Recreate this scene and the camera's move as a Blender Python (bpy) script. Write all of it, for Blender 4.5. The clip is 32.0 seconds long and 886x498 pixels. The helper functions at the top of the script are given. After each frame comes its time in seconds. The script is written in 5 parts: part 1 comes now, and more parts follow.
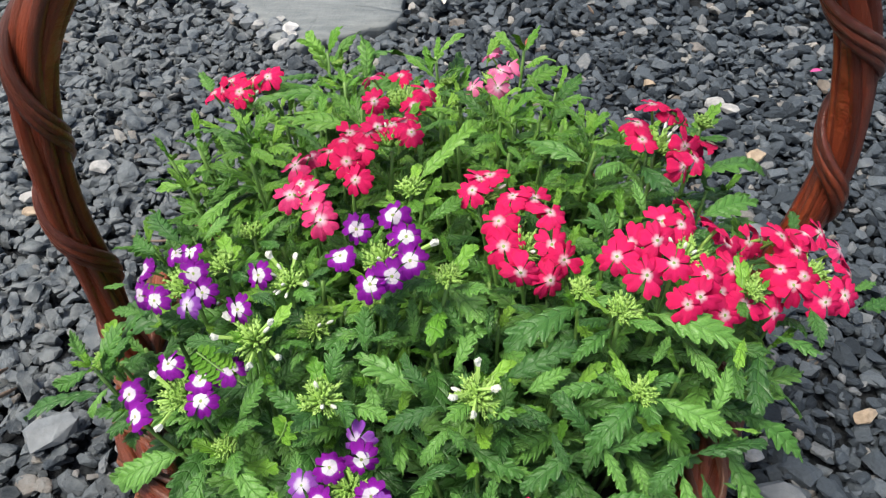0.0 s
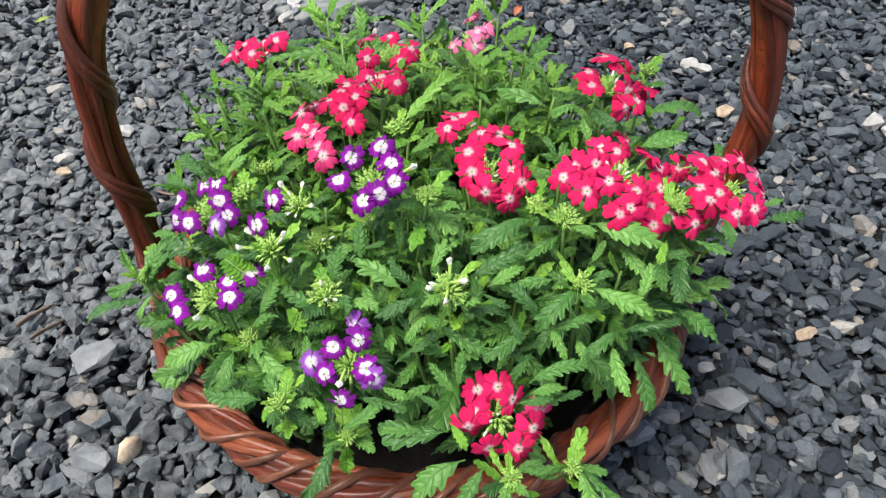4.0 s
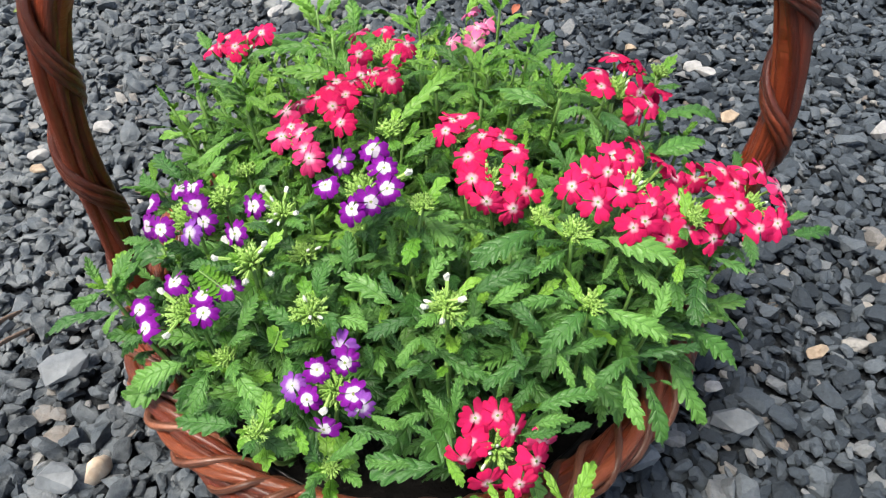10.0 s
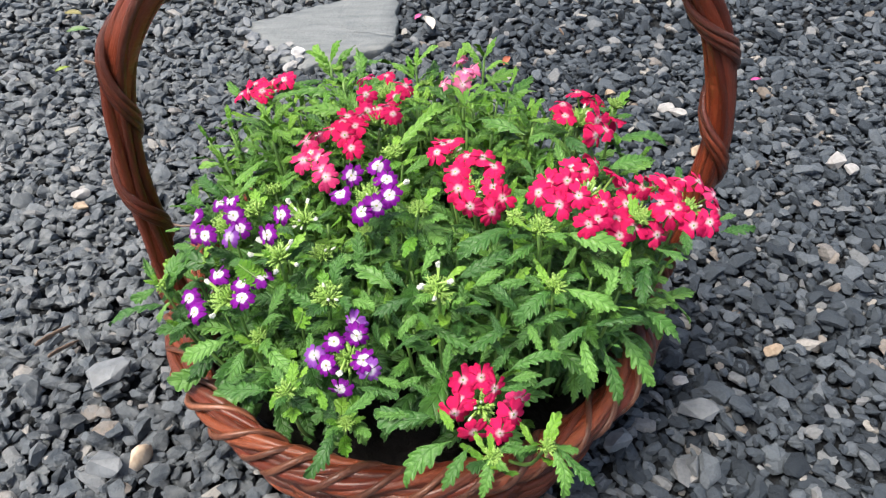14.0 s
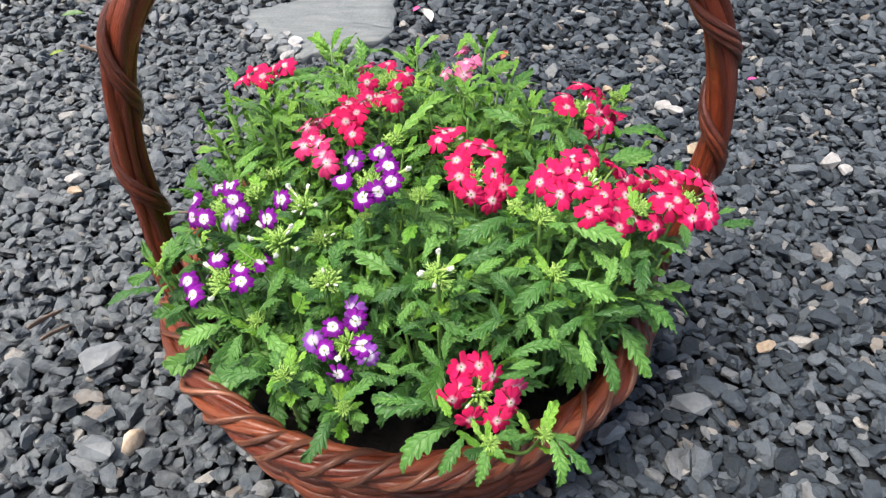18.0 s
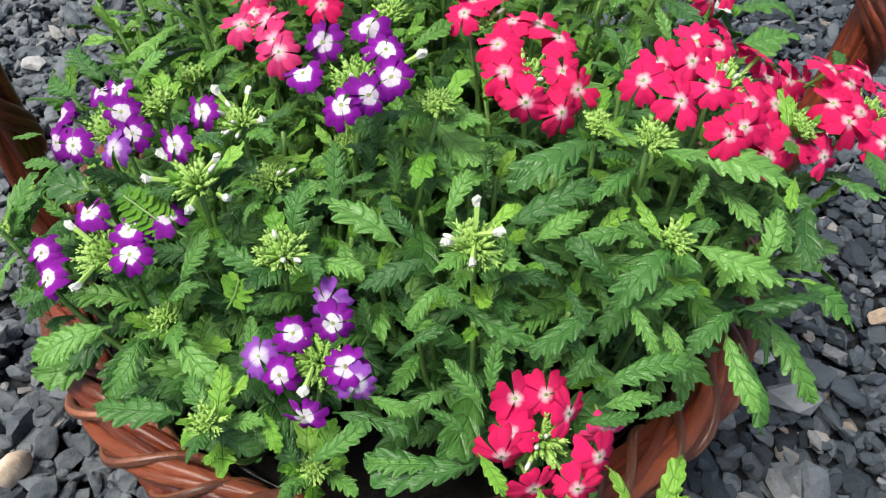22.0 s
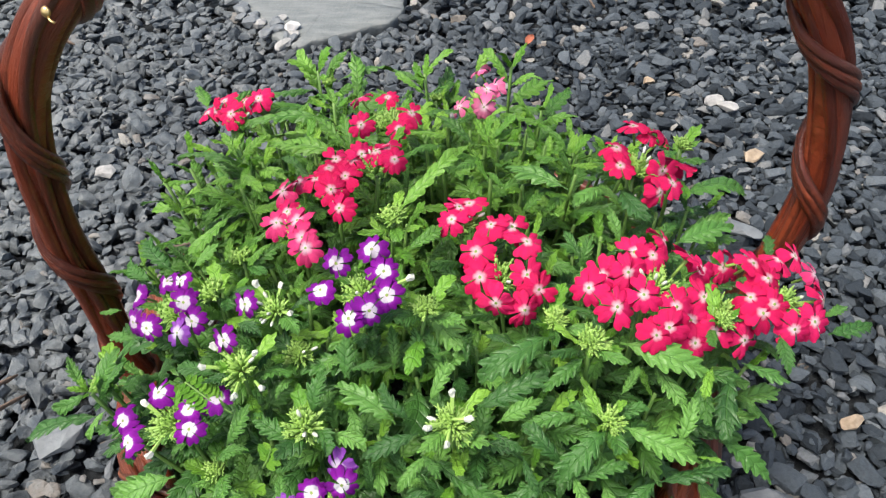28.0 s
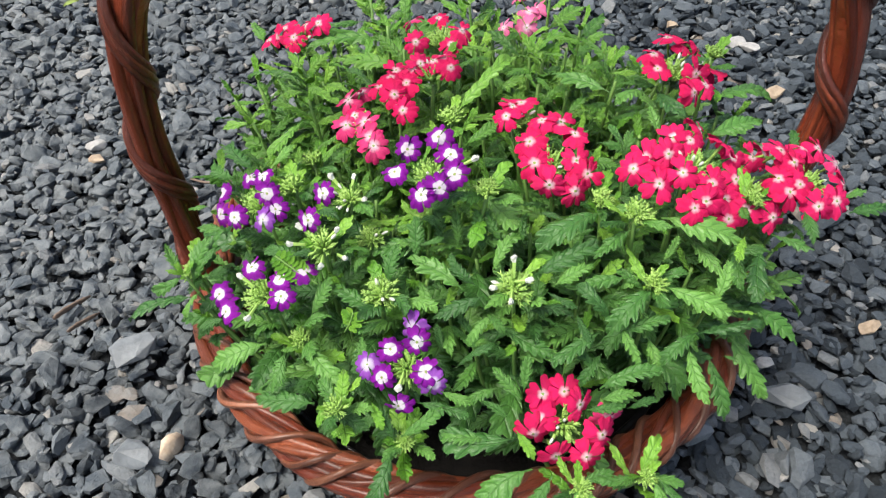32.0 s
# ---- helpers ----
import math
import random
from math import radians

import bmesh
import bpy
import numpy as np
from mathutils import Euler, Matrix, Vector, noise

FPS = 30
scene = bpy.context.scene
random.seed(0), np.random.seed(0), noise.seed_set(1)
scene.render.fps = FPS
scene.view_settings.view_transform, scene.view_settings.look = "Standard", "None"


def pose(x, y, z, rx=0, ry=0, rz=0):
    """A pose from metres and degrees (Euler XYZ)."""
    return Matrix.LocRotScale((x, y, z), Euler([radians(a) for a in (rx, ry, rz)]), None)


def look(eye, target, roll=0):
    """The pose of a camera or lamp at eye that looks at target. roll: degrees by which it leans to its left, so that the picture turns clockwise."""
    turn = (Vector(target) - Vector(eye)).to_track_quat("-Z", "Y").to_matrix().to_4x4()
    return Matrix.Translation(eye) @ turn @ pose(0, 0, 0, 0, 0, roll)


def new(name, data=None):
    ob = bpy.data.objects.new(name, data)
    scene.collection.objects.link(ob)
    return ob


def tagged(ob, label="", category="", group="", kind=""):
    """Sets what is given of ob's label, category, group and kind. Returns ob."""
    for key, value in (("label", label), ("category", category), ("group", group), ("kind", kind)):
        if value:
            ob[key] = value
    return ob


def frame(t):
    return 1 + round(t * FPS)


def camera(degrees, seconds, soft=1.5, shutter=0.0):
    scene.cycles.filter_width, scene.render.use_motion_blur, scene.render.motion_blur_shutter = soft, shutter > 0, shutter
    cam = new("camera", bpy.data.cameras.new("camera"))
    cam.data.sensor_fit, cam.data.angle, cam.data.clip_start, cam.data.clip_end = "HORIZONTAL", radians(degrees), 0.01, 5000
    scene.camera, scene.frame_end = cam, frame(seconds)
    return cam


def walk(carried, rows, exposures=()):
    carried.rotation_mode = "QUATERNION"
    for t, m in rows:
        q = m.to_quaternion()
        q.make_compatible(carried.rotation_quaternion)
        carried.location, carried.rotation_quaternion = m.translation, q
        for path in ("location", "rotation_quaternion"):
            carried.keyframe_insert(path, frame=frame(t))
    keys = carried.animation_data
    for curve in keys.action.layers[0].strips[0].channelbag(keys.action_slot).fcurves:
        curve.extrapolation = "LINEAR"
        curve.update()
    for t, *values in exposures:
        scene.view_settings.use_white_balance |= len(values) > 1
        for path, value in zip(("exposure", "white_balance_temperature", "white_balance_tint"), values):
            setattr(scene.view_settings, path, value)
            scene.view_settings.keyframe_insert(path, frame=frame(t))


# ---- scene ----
cam = camera(61.9, 32.0, 1.25)
EXPOSURES = [(0.0, 1.12, 6700, 7), (2.0, 1.21, 6700, 7), (4.0, 1.32, 6700, 7), (9.0, 1.35, 6700, 7), (14.0, 1.39, 6750, 10), (18.0, 1.41, 6750, 10), (20.0, 1.19, 6650, 7), (22.0, 1.17, 6600, 7), (24.5, 1.18, 6600, 7), (27.0, 1.21, 6700, 7), (29.0, 1.24, 6700, 9), (32.0, 1.26, 6700, 7)]
PATH = [
    (0, (0.026, 0.026, 0.482), (-0.037, 1.472, -0.899), -0.2),
    (0.5, (0.024, 0.008, 0.496), (-0.036, 1.484, -0.852), -0.0),
    (1, (0.034, 0.003, 0.492), (-0.037, 1.448, -0.889), -1.4),
    (1.5, (0.036, -0.004, 0.499), (-0.058, 1.425, -0.898), -2.3),
    (2, (0.04, -0.005, 0.49), (-0.055, 1.381, -0.949), -2.6),
    (2.5, (0.041, -0.026, 0.503), (-0.051, 1.386, -0.91), -2.5),
    (3, (0.045, -0.04, 0.511), (-0.038, 1.353, -0.922), -2.0),
    (3.5, (0.044, -0.048, 0.516), (-0.045, 1.355, -0.906), -1.7),
    (4, (0.045, -0.048, 0.514), (-0.041, 1.352, -0.912), -1.8),
    (4.5, (0.044, -0.043, 0.512), (-0.043, 1.36, -0.911), -1.6),
    (6.5, (0.039, -0.015, 0.496), (-0.032, 1.382, -0.933), -1.0),
    (7, (0.036, -0.017, 0.496), (-0.036, 1.388, -0.926), -0.6),
    (7.5, (0.03, -0.021, 0.5), (-0.031, 1.4, -0.906), 0.3),
    (8, (0.029, -0.021, 0.497), (-0.042, 1.397, -0.912), 0.2),
    (8.5, (0.029, -0.023, 0.501), (-0.04, 1.405, -0.898), 0.4),
    (9, (0.036, -0.025, 0.504), (-0.019, 1.408, -0.89), 0.2),
    (9.5, (0.04, -0.019, 0.497), (-0.021, 1.394, -0.917), -0.4),
    (10, (0.04, -0.019, 0.494), (-0.018, 1.383, -0.932), -0.2),
    (10.5, (0.041, -0.032, 0.502), (-0.016, 1.392, -0.902), -0.2),
    (11, (0.042, -0.05, 0.5), (-0.024, 1.356, -0.921), -0.8),
    (11.5, (0.047, -0.056, 0.502), (-0.019, 1.344, -0.925), -1.3),
    (12, (0.048, -0.062, 0.51), (-0.033, 1.361, -0.892), -1.7),
    (12.5, (0.049, -0.069, 0.511), (-0.034, 1.362, -0.884), -1.8),
    (13, (0.052, -0.08, 0.517), (-0.037, 1.38, -0.847), -2.3),
    (13.5, (0.052, -0.089, 0.522), (-0.035, 1.389, -0.822), -2.1),
    (14, (0.052, -0.103, 0.529), (-0.027, 1.398, -0.791), -1.5),
    (14.5, (0.05, -0.107, 0.531), (-0.035, 1.398, -0.784), -1.6),
    (16.5, (0.049, -0.106, 0.527), (-0.032, 1.391, -0.797), -1.2),
    (17, (0.048, -0.104, 0.525), (-0.011, 1.39, -0.803), -0.1),
    (17.5, (0.047, -0.101, 0.522), (-0.008, 1.382, -0.818), 0.1),
    (18, (0.046, -0.107, 0.525), (-0.006, 1.389, -0.802), 0.3),
    (18.5, (0.043, -0.1, 0.518), (-0.012, 1.379, -0.827), 0.6),
    (19, (0.036, -0.068, 0.501), (-0.008, 1.379, -0.88), 1.4),
    (19.5, (0.029, -0.021, 0.469), (0.032, 1.403, -0.936), 2.5),
    (20, (0.028, 0.014, 0.43), (0.063, 1.392, -1.019), 3.1),
    (20.5, (0.022, 0.03, 0.411), (0.075, 1.398, -1.048), 3.8),
    (21, (0.011, 0.036, 0.405), (0.074, 1.391, -1.064), 4.5),
    (21.5, (0.01, 0.035, 0.405), (0.061, 1.397, -1.058), 4.0),
    (22, (0.018, 0.035, 0.406), (0.044, 1.401, -1.054), 2.1),
    (22.5, (0.022, 0.033, 0.41), (0.044, 1.41, -1.041), 1.5),
    (23, (0.02, 0.034, 0.407), (0.032, 1.401, -1.052), 1.3),
    (23.5, (0.023, 0.035, 0.411), (0.036, 1.417, -1.034), 0.8),
    (24, (0.025, 0.034, 0.411), (0.027, 1.415, -1.036), 0.5),
    (24.5, (0.026, 0.033, 0.413), (0.024, 1.421, -1.027), 0.3),
    (26.5, (0.037, 0.034, 0.446), (-0.018, 1.448, -0.968), -2.0),
    (27, (0.046, 0.028, 0.476), (-0.023, 1.498, -0.878), -2.5),
    (27.5, (0.043, 0.035, 0.481), (-0.034, 1.449, -0.931), -1.9),
    (28, (0.043, 0.036, 0.507), (-0.059, 1.439, -0.915), -1.7),
    (28.5, (0.041, 0.039, 0.527), (-0.122, 1.458, -0.873), -2.9),
    (29, (0.046, 0.041, 0.535), (-0.133, 1.456, -0.867), -3.7),
    (29.5, (0.049, 0.036, 0.534), (-0.128, 1.432, -0.886), -4.3),
    (30, (0.041, 0.029, 0.53), (-0.116, 1.416, -0.903), -3.6),
    (30.5, (0.036, 0.014, 0.525), (-0.128, 1.406, -0.902), -4.3),
    (31, (0.029, -0.003, 0.519), (-0.132, 1.377, -0.921), -4.0),
    (31.5, (0.021, -0.014, 0.502), (-0.127, 1.329, -0.973), -3.8),
    (32, (0.022, -0.028, 0.505), (-0.114, 1.331, -0.956), -3.5),
]
walk(cam, [(t, look(eye, target, roll)) for t, eye, target, roll in PATH], EXPOSURES)

# ---- world and light ----
world = bpy.data.worlds.new("overcast_sky")
scene.world = world
world.use_nodes = True
_wn = world.node_tree.nodes
_sky = _wn.new("ShaderNodeTexSky")
_sky.sky_type = "NISHITA"
_sky.sun_disc = False
_sky.sun_elevation = radians(66)
_sky.sun_rotation = radians(-118)
_sky.air_density, _sky.dust_density, _sky.ozone_density = 1.0, 4.0, 0.6
_wn["Background"].inputs["Strength"].default_value = 0.116
world.node_tree.links.new(_sky.outputs["Color"], _wn["Background"].inputs["Color"])
sun = new("sun", bpy.data.lights.new("sun", "SUN"))
sun.data.energy, sun.data.angle, sun.data.color = 2.8, radians(28), (1.0, 0.96, 0.9)
sun.matrix_world = look((-1.05, -0.35, 2.8), (0, 0.28, 0))


# ---- materials ----
def material(name, rough=0.5, spec=0.5):
    m = bpy.data.materials.new(name)
    m.use_nodes = True
    b = m.node_tree.nodes["Principled BSDF"]
    b.inputs["Roughness"].default_value = rough
    b.inputs["Specular IOR Level"].default_value = spec
    return m, m.node_tree.nodes, m.node_tree.links, b


def ramp(nodes, stops, mode="LINEAR"):
    r = nodes.new("ShaderNodeValToRGB")
    r.color_ramp.interpolation = mode
    els = r.color_ramp.elements
    while len(els) < len(stops):
        els.new(0.5)
    for e, (p, c) in zip(els, stops):
        e.position, e.color = p, (*c, 1)
    return r


def calc(nodes, links, op, a, b=None, c=None):
    n = nodes.new("ShaderNodeMath")
    n.operation = op
    for i, v in enumerate((a, b, c)):
        if v is None:
            continue
        if isinstance(v, (int, float)):
            n.inputs[i].default_value = v
        else:
            links.new(v, n.inputs[i])
    return n.outputs[0]


def blend(nodes, links, kind, fac, a, b):
    n = nodes.new("ShaderNodeMix")
    n.data_type, n.blend_type = "RGBA", kind
    for key, v in (("Factor", fac), ("A", a), ("B", b)):
        sock = next(s for s in n.inputs if s.name == key and s.enabled)
        if isinstance(v, (int, float)):
            sock.default_value = v
        elif isinstance(v, tuple):
            sock.default_value = (*v, 1)
        else:
            links.new(v, sock)
    return next(s for s in n.outputs if s.enabled)


def noise_tex(nodes, links, scale, detail=4.0, coord=None, rough=0.55):
    n = nodes.new("ShaderNodeTexNoise")
    n.inputs["Scale"].default_value, n.inputs["Detail"].default_value = scale, detail
    n.inputs["Roughness"].default_value = rough
    if coord is not None:
        links.new(coord, n.inputs["Vector"])
    return n.outputs["Fac"]


def bump(nodes, links, shader, height, strength, distance):
    n = nodes.new("ShaderNodeBump")
    n.inputs["Strength"].default_value, n.inputs["Distance"].default_value = strength, distance
    links.new(height, n.inputs["Height"])
    links.new(n.outputs["Normal"], shader.inputs["Normal"])
    return n


def leaf_material(name, dark, mid, light, rough=0.31):
    """Leaf with a sunken midrib, a vein impressed in each lobe and a fine net between, varied leaf by leaf."""
    m, n, l, b = material(name, rough, 0.32)
    uv = n.new("ShaderNodeUVMap").outputs["UV"]
    sep = n.new("ShaderNodeSeparateXYZ")
    l.new(uv, sep.inputs[0])
    side = calc(n, l, "ABSOLUTE", calc(n, l, "SUBTRACT", sep.outputs["X"], 0.5))
    mid_rib = calc(n, l, "SMOOTH_MAX", 0.0, calc(n, l, "SUBTRACT", 1.0, calc(n, l, "MULTIPLY", side, 24.0)), 0.1)
    phase = calc(n, l, "FRACT", calc(n, l, "MULTIPLY", sep.outputs["Y"], 10.0))
    off = calc(n, l, "ABSOLUTE", calc(n, l, "SUBTRACT", phase, 0.5))
    vein = calc(n, l, "SMOOTH_MAX", 0.0, calc(n, l, "SUBTRACT", 1.0, calc(n, l, "MULTIPLY", off, 9.0)), 0.1)
    info = n.new("ShaderNodeObjectInfo")
    blotch = noise_tex(n, l, 3.5, 3.0, uv)
    fine = noise_tex(n, l, 26.0, 4.0, uv, 0.65)
    cells = n.new("ShaderNodeTexVoronoi")
    cells.inputs["Scale"].default_value = 19.0
    stretch = n.new("ShaderNodeMapping")
    stretch.inputs["Scale"].default_value = (0.9, 1.5, 1.0)
    l.new(uv, stretch.inputs["Vector"])
    l.new(stretch.outputs["Vector"], cells.inputs["Vector"])
    cell = cells.outputs["Distance"]
    tone = ramp(n, [(0.0, dark), (0.5, mid), (1.0, light)])
    l.new(calc(n, l, "ADD", calc(n, l, "MULTIPLY", info.outputs["Random"], 0.72), calc(n, l, "MULTIPLY", blotch, 0.36)), tone.inputs["Fac"])
    col = blend(n, l, "MIX", calc(n, l, "MULTIPLY", mid_rib, 0.40), tone.outputs["Color"], (0.050, 0.125, 0.030))
    col = blend(n, l, "MIX", calc(n, l, "MULTIPLY", vein, 0.32), col, (0.024, 0.080, 0.018))
    col = blend(n, l, "MULTIPLY", calc(n, l, "MULTIPLY", cell, 0.30), col, (0.45, 0.55, 0.4))
    col = blend(n, l, "OVERLAY", 0.30, col, fine)
    l.new(col, b.inputs["Base Color"])
    h = calc(n, l, "SUBTRACT", calc(n, l, "SUBTRACT", calc(n, l, "MULTIPLY", fine, 0.5), calc(n, l, "MULTIPLY", cell, 0.9)), calc(n, l, "ADD", calc(n, l, "MULTIPLY", vein, 0.7), mid_rib))
    bump(n, l, b, h, 0.7, 0.0006)
    l.new(calc(n, l, "ADD", rough - 0.06, calc(n, l, "MULTIPLY", blotch, 0.16)), b.inputs["Roughness"])
    tr = n.new("ShaderNodeBsdfTranslucent")
    l.new(blend(n, l, "MULTIPLY", 1.0, col, (1.0, 1.2, 0.4)), tr.inputs["Color"])
    mix = n.new("ShaderNodeMixShader")
    mix.inputs[0].default_value = 0.07
    l.new(b.outputs[0], mix.inputs[1])
    l.new(tr.outputs[0], mix.inputs[2])
    l.new(mix.outputs[0], n["Material Output"].inputs["Surface"])
    return m


def petal_material(name, stops, dark):
    """Petal coloured by the radius on its UV map: white eye, coloured limb, with fine streaks."""
    m, n, l, b = material(name, 0.6, 0.15)
    sep = n.new("ShaderNodeSeparateXYZ")
    l.new(n.new("ShaderNodeUVMap").outputs["UV"], sep.inputs[0])
    tc = n.new("ShaderNodeTexCoord")
    rag = noise_tex(n, l, 9.0, 4.0, tc.outputs["Object"])
    side = calc(n, l, "ABSOLUTE", calc(n, l, "SUBTRACT", sep.outputs["X"], 0.5))
    rad = calc(n, l, "ADD", sep.outputs["Y"], calc(n, l, "ADD", calc(n, l, "MULTIPLY", calc(n, l, "SUBTRACT", rag, 0.5), 0.12), calc(n, l, "MULTIPLY", side, 0.10)))
    rp = ramp(n, stops)
    l.new(rad, rp.inputs["Fac"])
    info = n.new("ShaderNodeObjectInfo")
    streak = n.new("ShaderNodeTexWave")
    streak.inputs["Scale"].default_value = 7.0
    streak.inputs["Distortion"].default_value = 2.0
    l.new(n.new("ShaderNodeUVMap").outputs["UV"], streak.inputs["Vector"])
    col = blend(n, l, "MULTIPLY", calc(n, l, "MULTIPLY", info.outputs["Random"], 0.6), rp.outputs["Color"], dark)
    col = blend(n, l, "MULTIPLY", 0.14, col, streak.outputs["Color"])
    l.new(col, b.inputs["Base Color"])
    bump(n, l, b, streak.outputs["Fac"], 0.5, 0.0005)
    tr = n.new("ShaderNodeBsdfTranslucent")
    l.new(col, tr.inputs["Color"])
    mix = n.new("ShaderNodeMixShader")
    mix.inputs[0].default_value = 0.25
    l.new(b.outputs[0], mix.inputs[1])
    l.new(tr.outputs[0], mix.inputs[2])
    l.new(mix.outputs[0], n["Material Output"].inputs["Surface"])
    return m


def plain_plant(name, a, c, rough=0.5):
    m, n, l, b = material(name, rough, 0.4)
    tc = n.new("ShaderNodeTexCoord")
    rp = ramp(n, [(0.3, a), (0.7, c)])
    l.new(noise_tex(n, l, 160.0, 4.0, tc.outputs["Object"]), rp.inputs["Fac"])
    l.new(rp.outputs["Color"], b.inputs["Base Color"])
    b.inputs["Subsurface Weight"].default_value = 0.0
    return m


def wicker_material(name, deep, mid, pale, rough):
    """Varnished willow rod: streaks along the rod, darker stain in places, worn spots."""
    m, n, l, b = material(name, rough, 0.35)
    mp = n.new("ShaderNodeMapping")
    l.new(n.new("ShaderNodeUVMap").outputs["UV"], mp.inputs["Vector"])
    mp.inputs["Scale"].default_value = (10.0, 2.2, 1.0)
    grain = noise_tex(n, l, 3.0, 6.0, mp.outputs["Vector"], 0.65)
    tc = n.new("ShaderNodeTexCoord")
    stain = noise_tex(n, l, 38.0, 3.0, tc.outputs["Object"])
    info = n.new("ShaderNodeObjectInfo")
    rp = ramp(n, [(0.2, deep), (0.55, mid), (0.9, pale)])
    f = calc(n, l, "ADD", calc(n, l, "MULTIPLY", grain, 0.75), calc(n, l, "MULTIPLY", stain, 0.30))
    f = calc(n, l, "ADD", f, calc(n, l, "MULTIPLY", calc(n, l, "SUBTRACT", info.outputs["Random"], 0.5), 0.3))
    l.new(f, rp.inputs["Fac"])
    l.new(rp.outputs["Color"], b.inputs["Base Color"])
    rr = calc(n, l, "ADD", rough - 0.12, calc(n, l, "MULTIPLY", stain, 0.25))
    l.new(rr, b.inputs["Roughness"])
    b.inputs["Coat Weight"].default_value = 0.32
    b.inputs["Coat Roughness"].default_value = 0.30
    bump(n, l, b, calc(n, l, "ADD", grain, calc(n, l, "MULTIPLY", noise_tex(n, l, 260.0, 3.0, tc.outputs["Object"]), 0.5)), 1.0, 0.0022)
    return m


def stone_material(name, island):
    """Slate chippings: mostly blue-grey to charcoal, a few pale and tan ones, pale patches stronger towards -X."""
    m, n, l, b = material(name, 0.70, 0.16)
    if island:
        rnd = n.new("ShaderNodeNewGeometry").outputs["Random Per Island"]
    else:
        rnd = n.new("ShaderNodeObjectInfo").outputs["Random"]
    tc = n.new("ShaderNodeNewGeometry").outputs["Position"]
    tone = ramp(n, [(0.0, (0.017, 0.022, 0.028)), (0.35, (0.038, 0.047, 0.057)), (0.65, (0.057, 0.069, 0.082)), (0.88, (0.086, 0.100, 0.114)),
                    (0.962, (0.155, 0.160, 0.163)), (0.980, (0.125, 0.104, 0.087)), (0.99, (0.245, 0.235, 0.218))])
    l.new(rnd, tone.inputs["Fac"])
    grain = noise_tex(n, l, 420.0, 6.0, tc, 0.7)
    patch = noise_tex(n, l, 70.0, 4.0, tc)
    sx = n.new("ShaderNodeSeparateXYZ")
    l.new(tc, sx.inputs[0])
    # pale grey patches, stronger towards -X, the change broken up by noise
    left_ramp = n.new("ShaderNodeMapRange")
    left_ramp.inputs["From Min"].default_value, left_ramp.inputs["From Max"].default_value = 0.12, -0.45
    l.new(calc(n, l, "ADD", sx.outputs["X"], calc(n, l, "MULTIPLY", calc(n, l, "SUBTRACT", noise_tex(n, l, 3.2, 3.0, tc), 0.5), 0.9)), left_ramp.inputs["Value"])
    pale_left = left_ramp.outputs["Result"]
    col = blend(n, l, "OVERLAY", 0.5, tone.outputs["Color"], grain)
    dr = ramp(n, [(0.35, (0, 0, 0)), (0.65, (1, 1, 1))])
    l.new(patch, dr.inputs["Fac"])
    pale_mix = calc(n, l, "MULTIPLY", dr.outputs["Color"], calc(n, l, "MULTIPLY", pale_left, 0.86))
    col = blend(n, l, "MIX", pale_mix, col, (0.168, 0.181, 0.187))
    l.new(col, b.inputs["Base Color"])
    bump(n, l, b, calc(n, l, "ADD", grain, calc(n, l, "MULTIPLY", patch, 2.0)), 0.8, 0.0028)
    return m


M_LEAF = leaf_material("verbena_leaf", (0.014, 0.050, 0.015), (0.048, 0.136, 0.026), (0.116, 0.258, 0.050))
M_FRESH = leaf_material("fresh_verbena_leaf", (0.022, 0.070, 0.014), (0.070, 0.178, 0.024), (0.155, 0.315, 0.042))
M_YOUNG = leaf_material("young_verbena_leaf", (0.058, 0.178, 0.016), (0.102, 0.245, 0.024), (0.180, 0.340, 0.042))
M_STEM = plain_plant("verbena_stem", (0.0702, 0.156, 0.0312), (0.133, 0.234, 0.0546))
M_CALYX = plain_plant("verbena_calyx", (0.140, 0.265, 0.045), (0.245, 0.375, 0.090))
M_BUD = plain_plant("pale_bud", (0.359, 0.392, 0.31), (0.539, 0.522, 0.522))
M_PURPLE = petal_material("purple_petal", [(0.0, (0.299, 0.359, 0.0427)), (0.09, (0.384, 0.427, 0.102)), (0.13, (0.769, 0.76, 0.769)), (0.42, (0.769, 0.752, 0.786)), (0.47, (0.307, 0.0256, 0.393)), (0.6, (0.225, 0.008, 0.290)), (1.0, (0.165, 0.004, 0.222))], (0.60, 0.45, 0.65))
M_LILAC = petal_material("faded_lilac_petal", [(0.0, (0.342, 0.359, 0.128)), (0.12, (0.683, 0.666, 0.709)), (0.36, (0.598, 0.512, 0.683)), (0.52, (0.29, 0.0854, 0.427)), (1.0, (0.205, 0.0427, 0.342))], (0.8, 0.75, 0.85))
M_RED = petal_material("crimson_petal", [(0.0, (0.299, 0.359, 0.0427)), (0.07, (0.427, 0.47, 0.171)), (0.11, (0.752, 0.666, 0.683)), (0.22, (0.769, 0.427, 0.495)), (0.36, (0.683, 0.0171, 0.132)), (1.0, (0.632, 0.0111, 0.0982))], (0.82, 0.55, 0.62))
M_ROSE = petal_material("rose_petal", [(0.0, (0.342, 0.359, 0.0854)), (0.11, (0.752, 0.649, 0.683)), (0.25, (0.734, 0.427, 0.529)), (0.45, (0.683, 0.0598, 0.205)), (1.0, (0.649, 0.0299, 0.154))], (0.85, 0.7, 0.75))
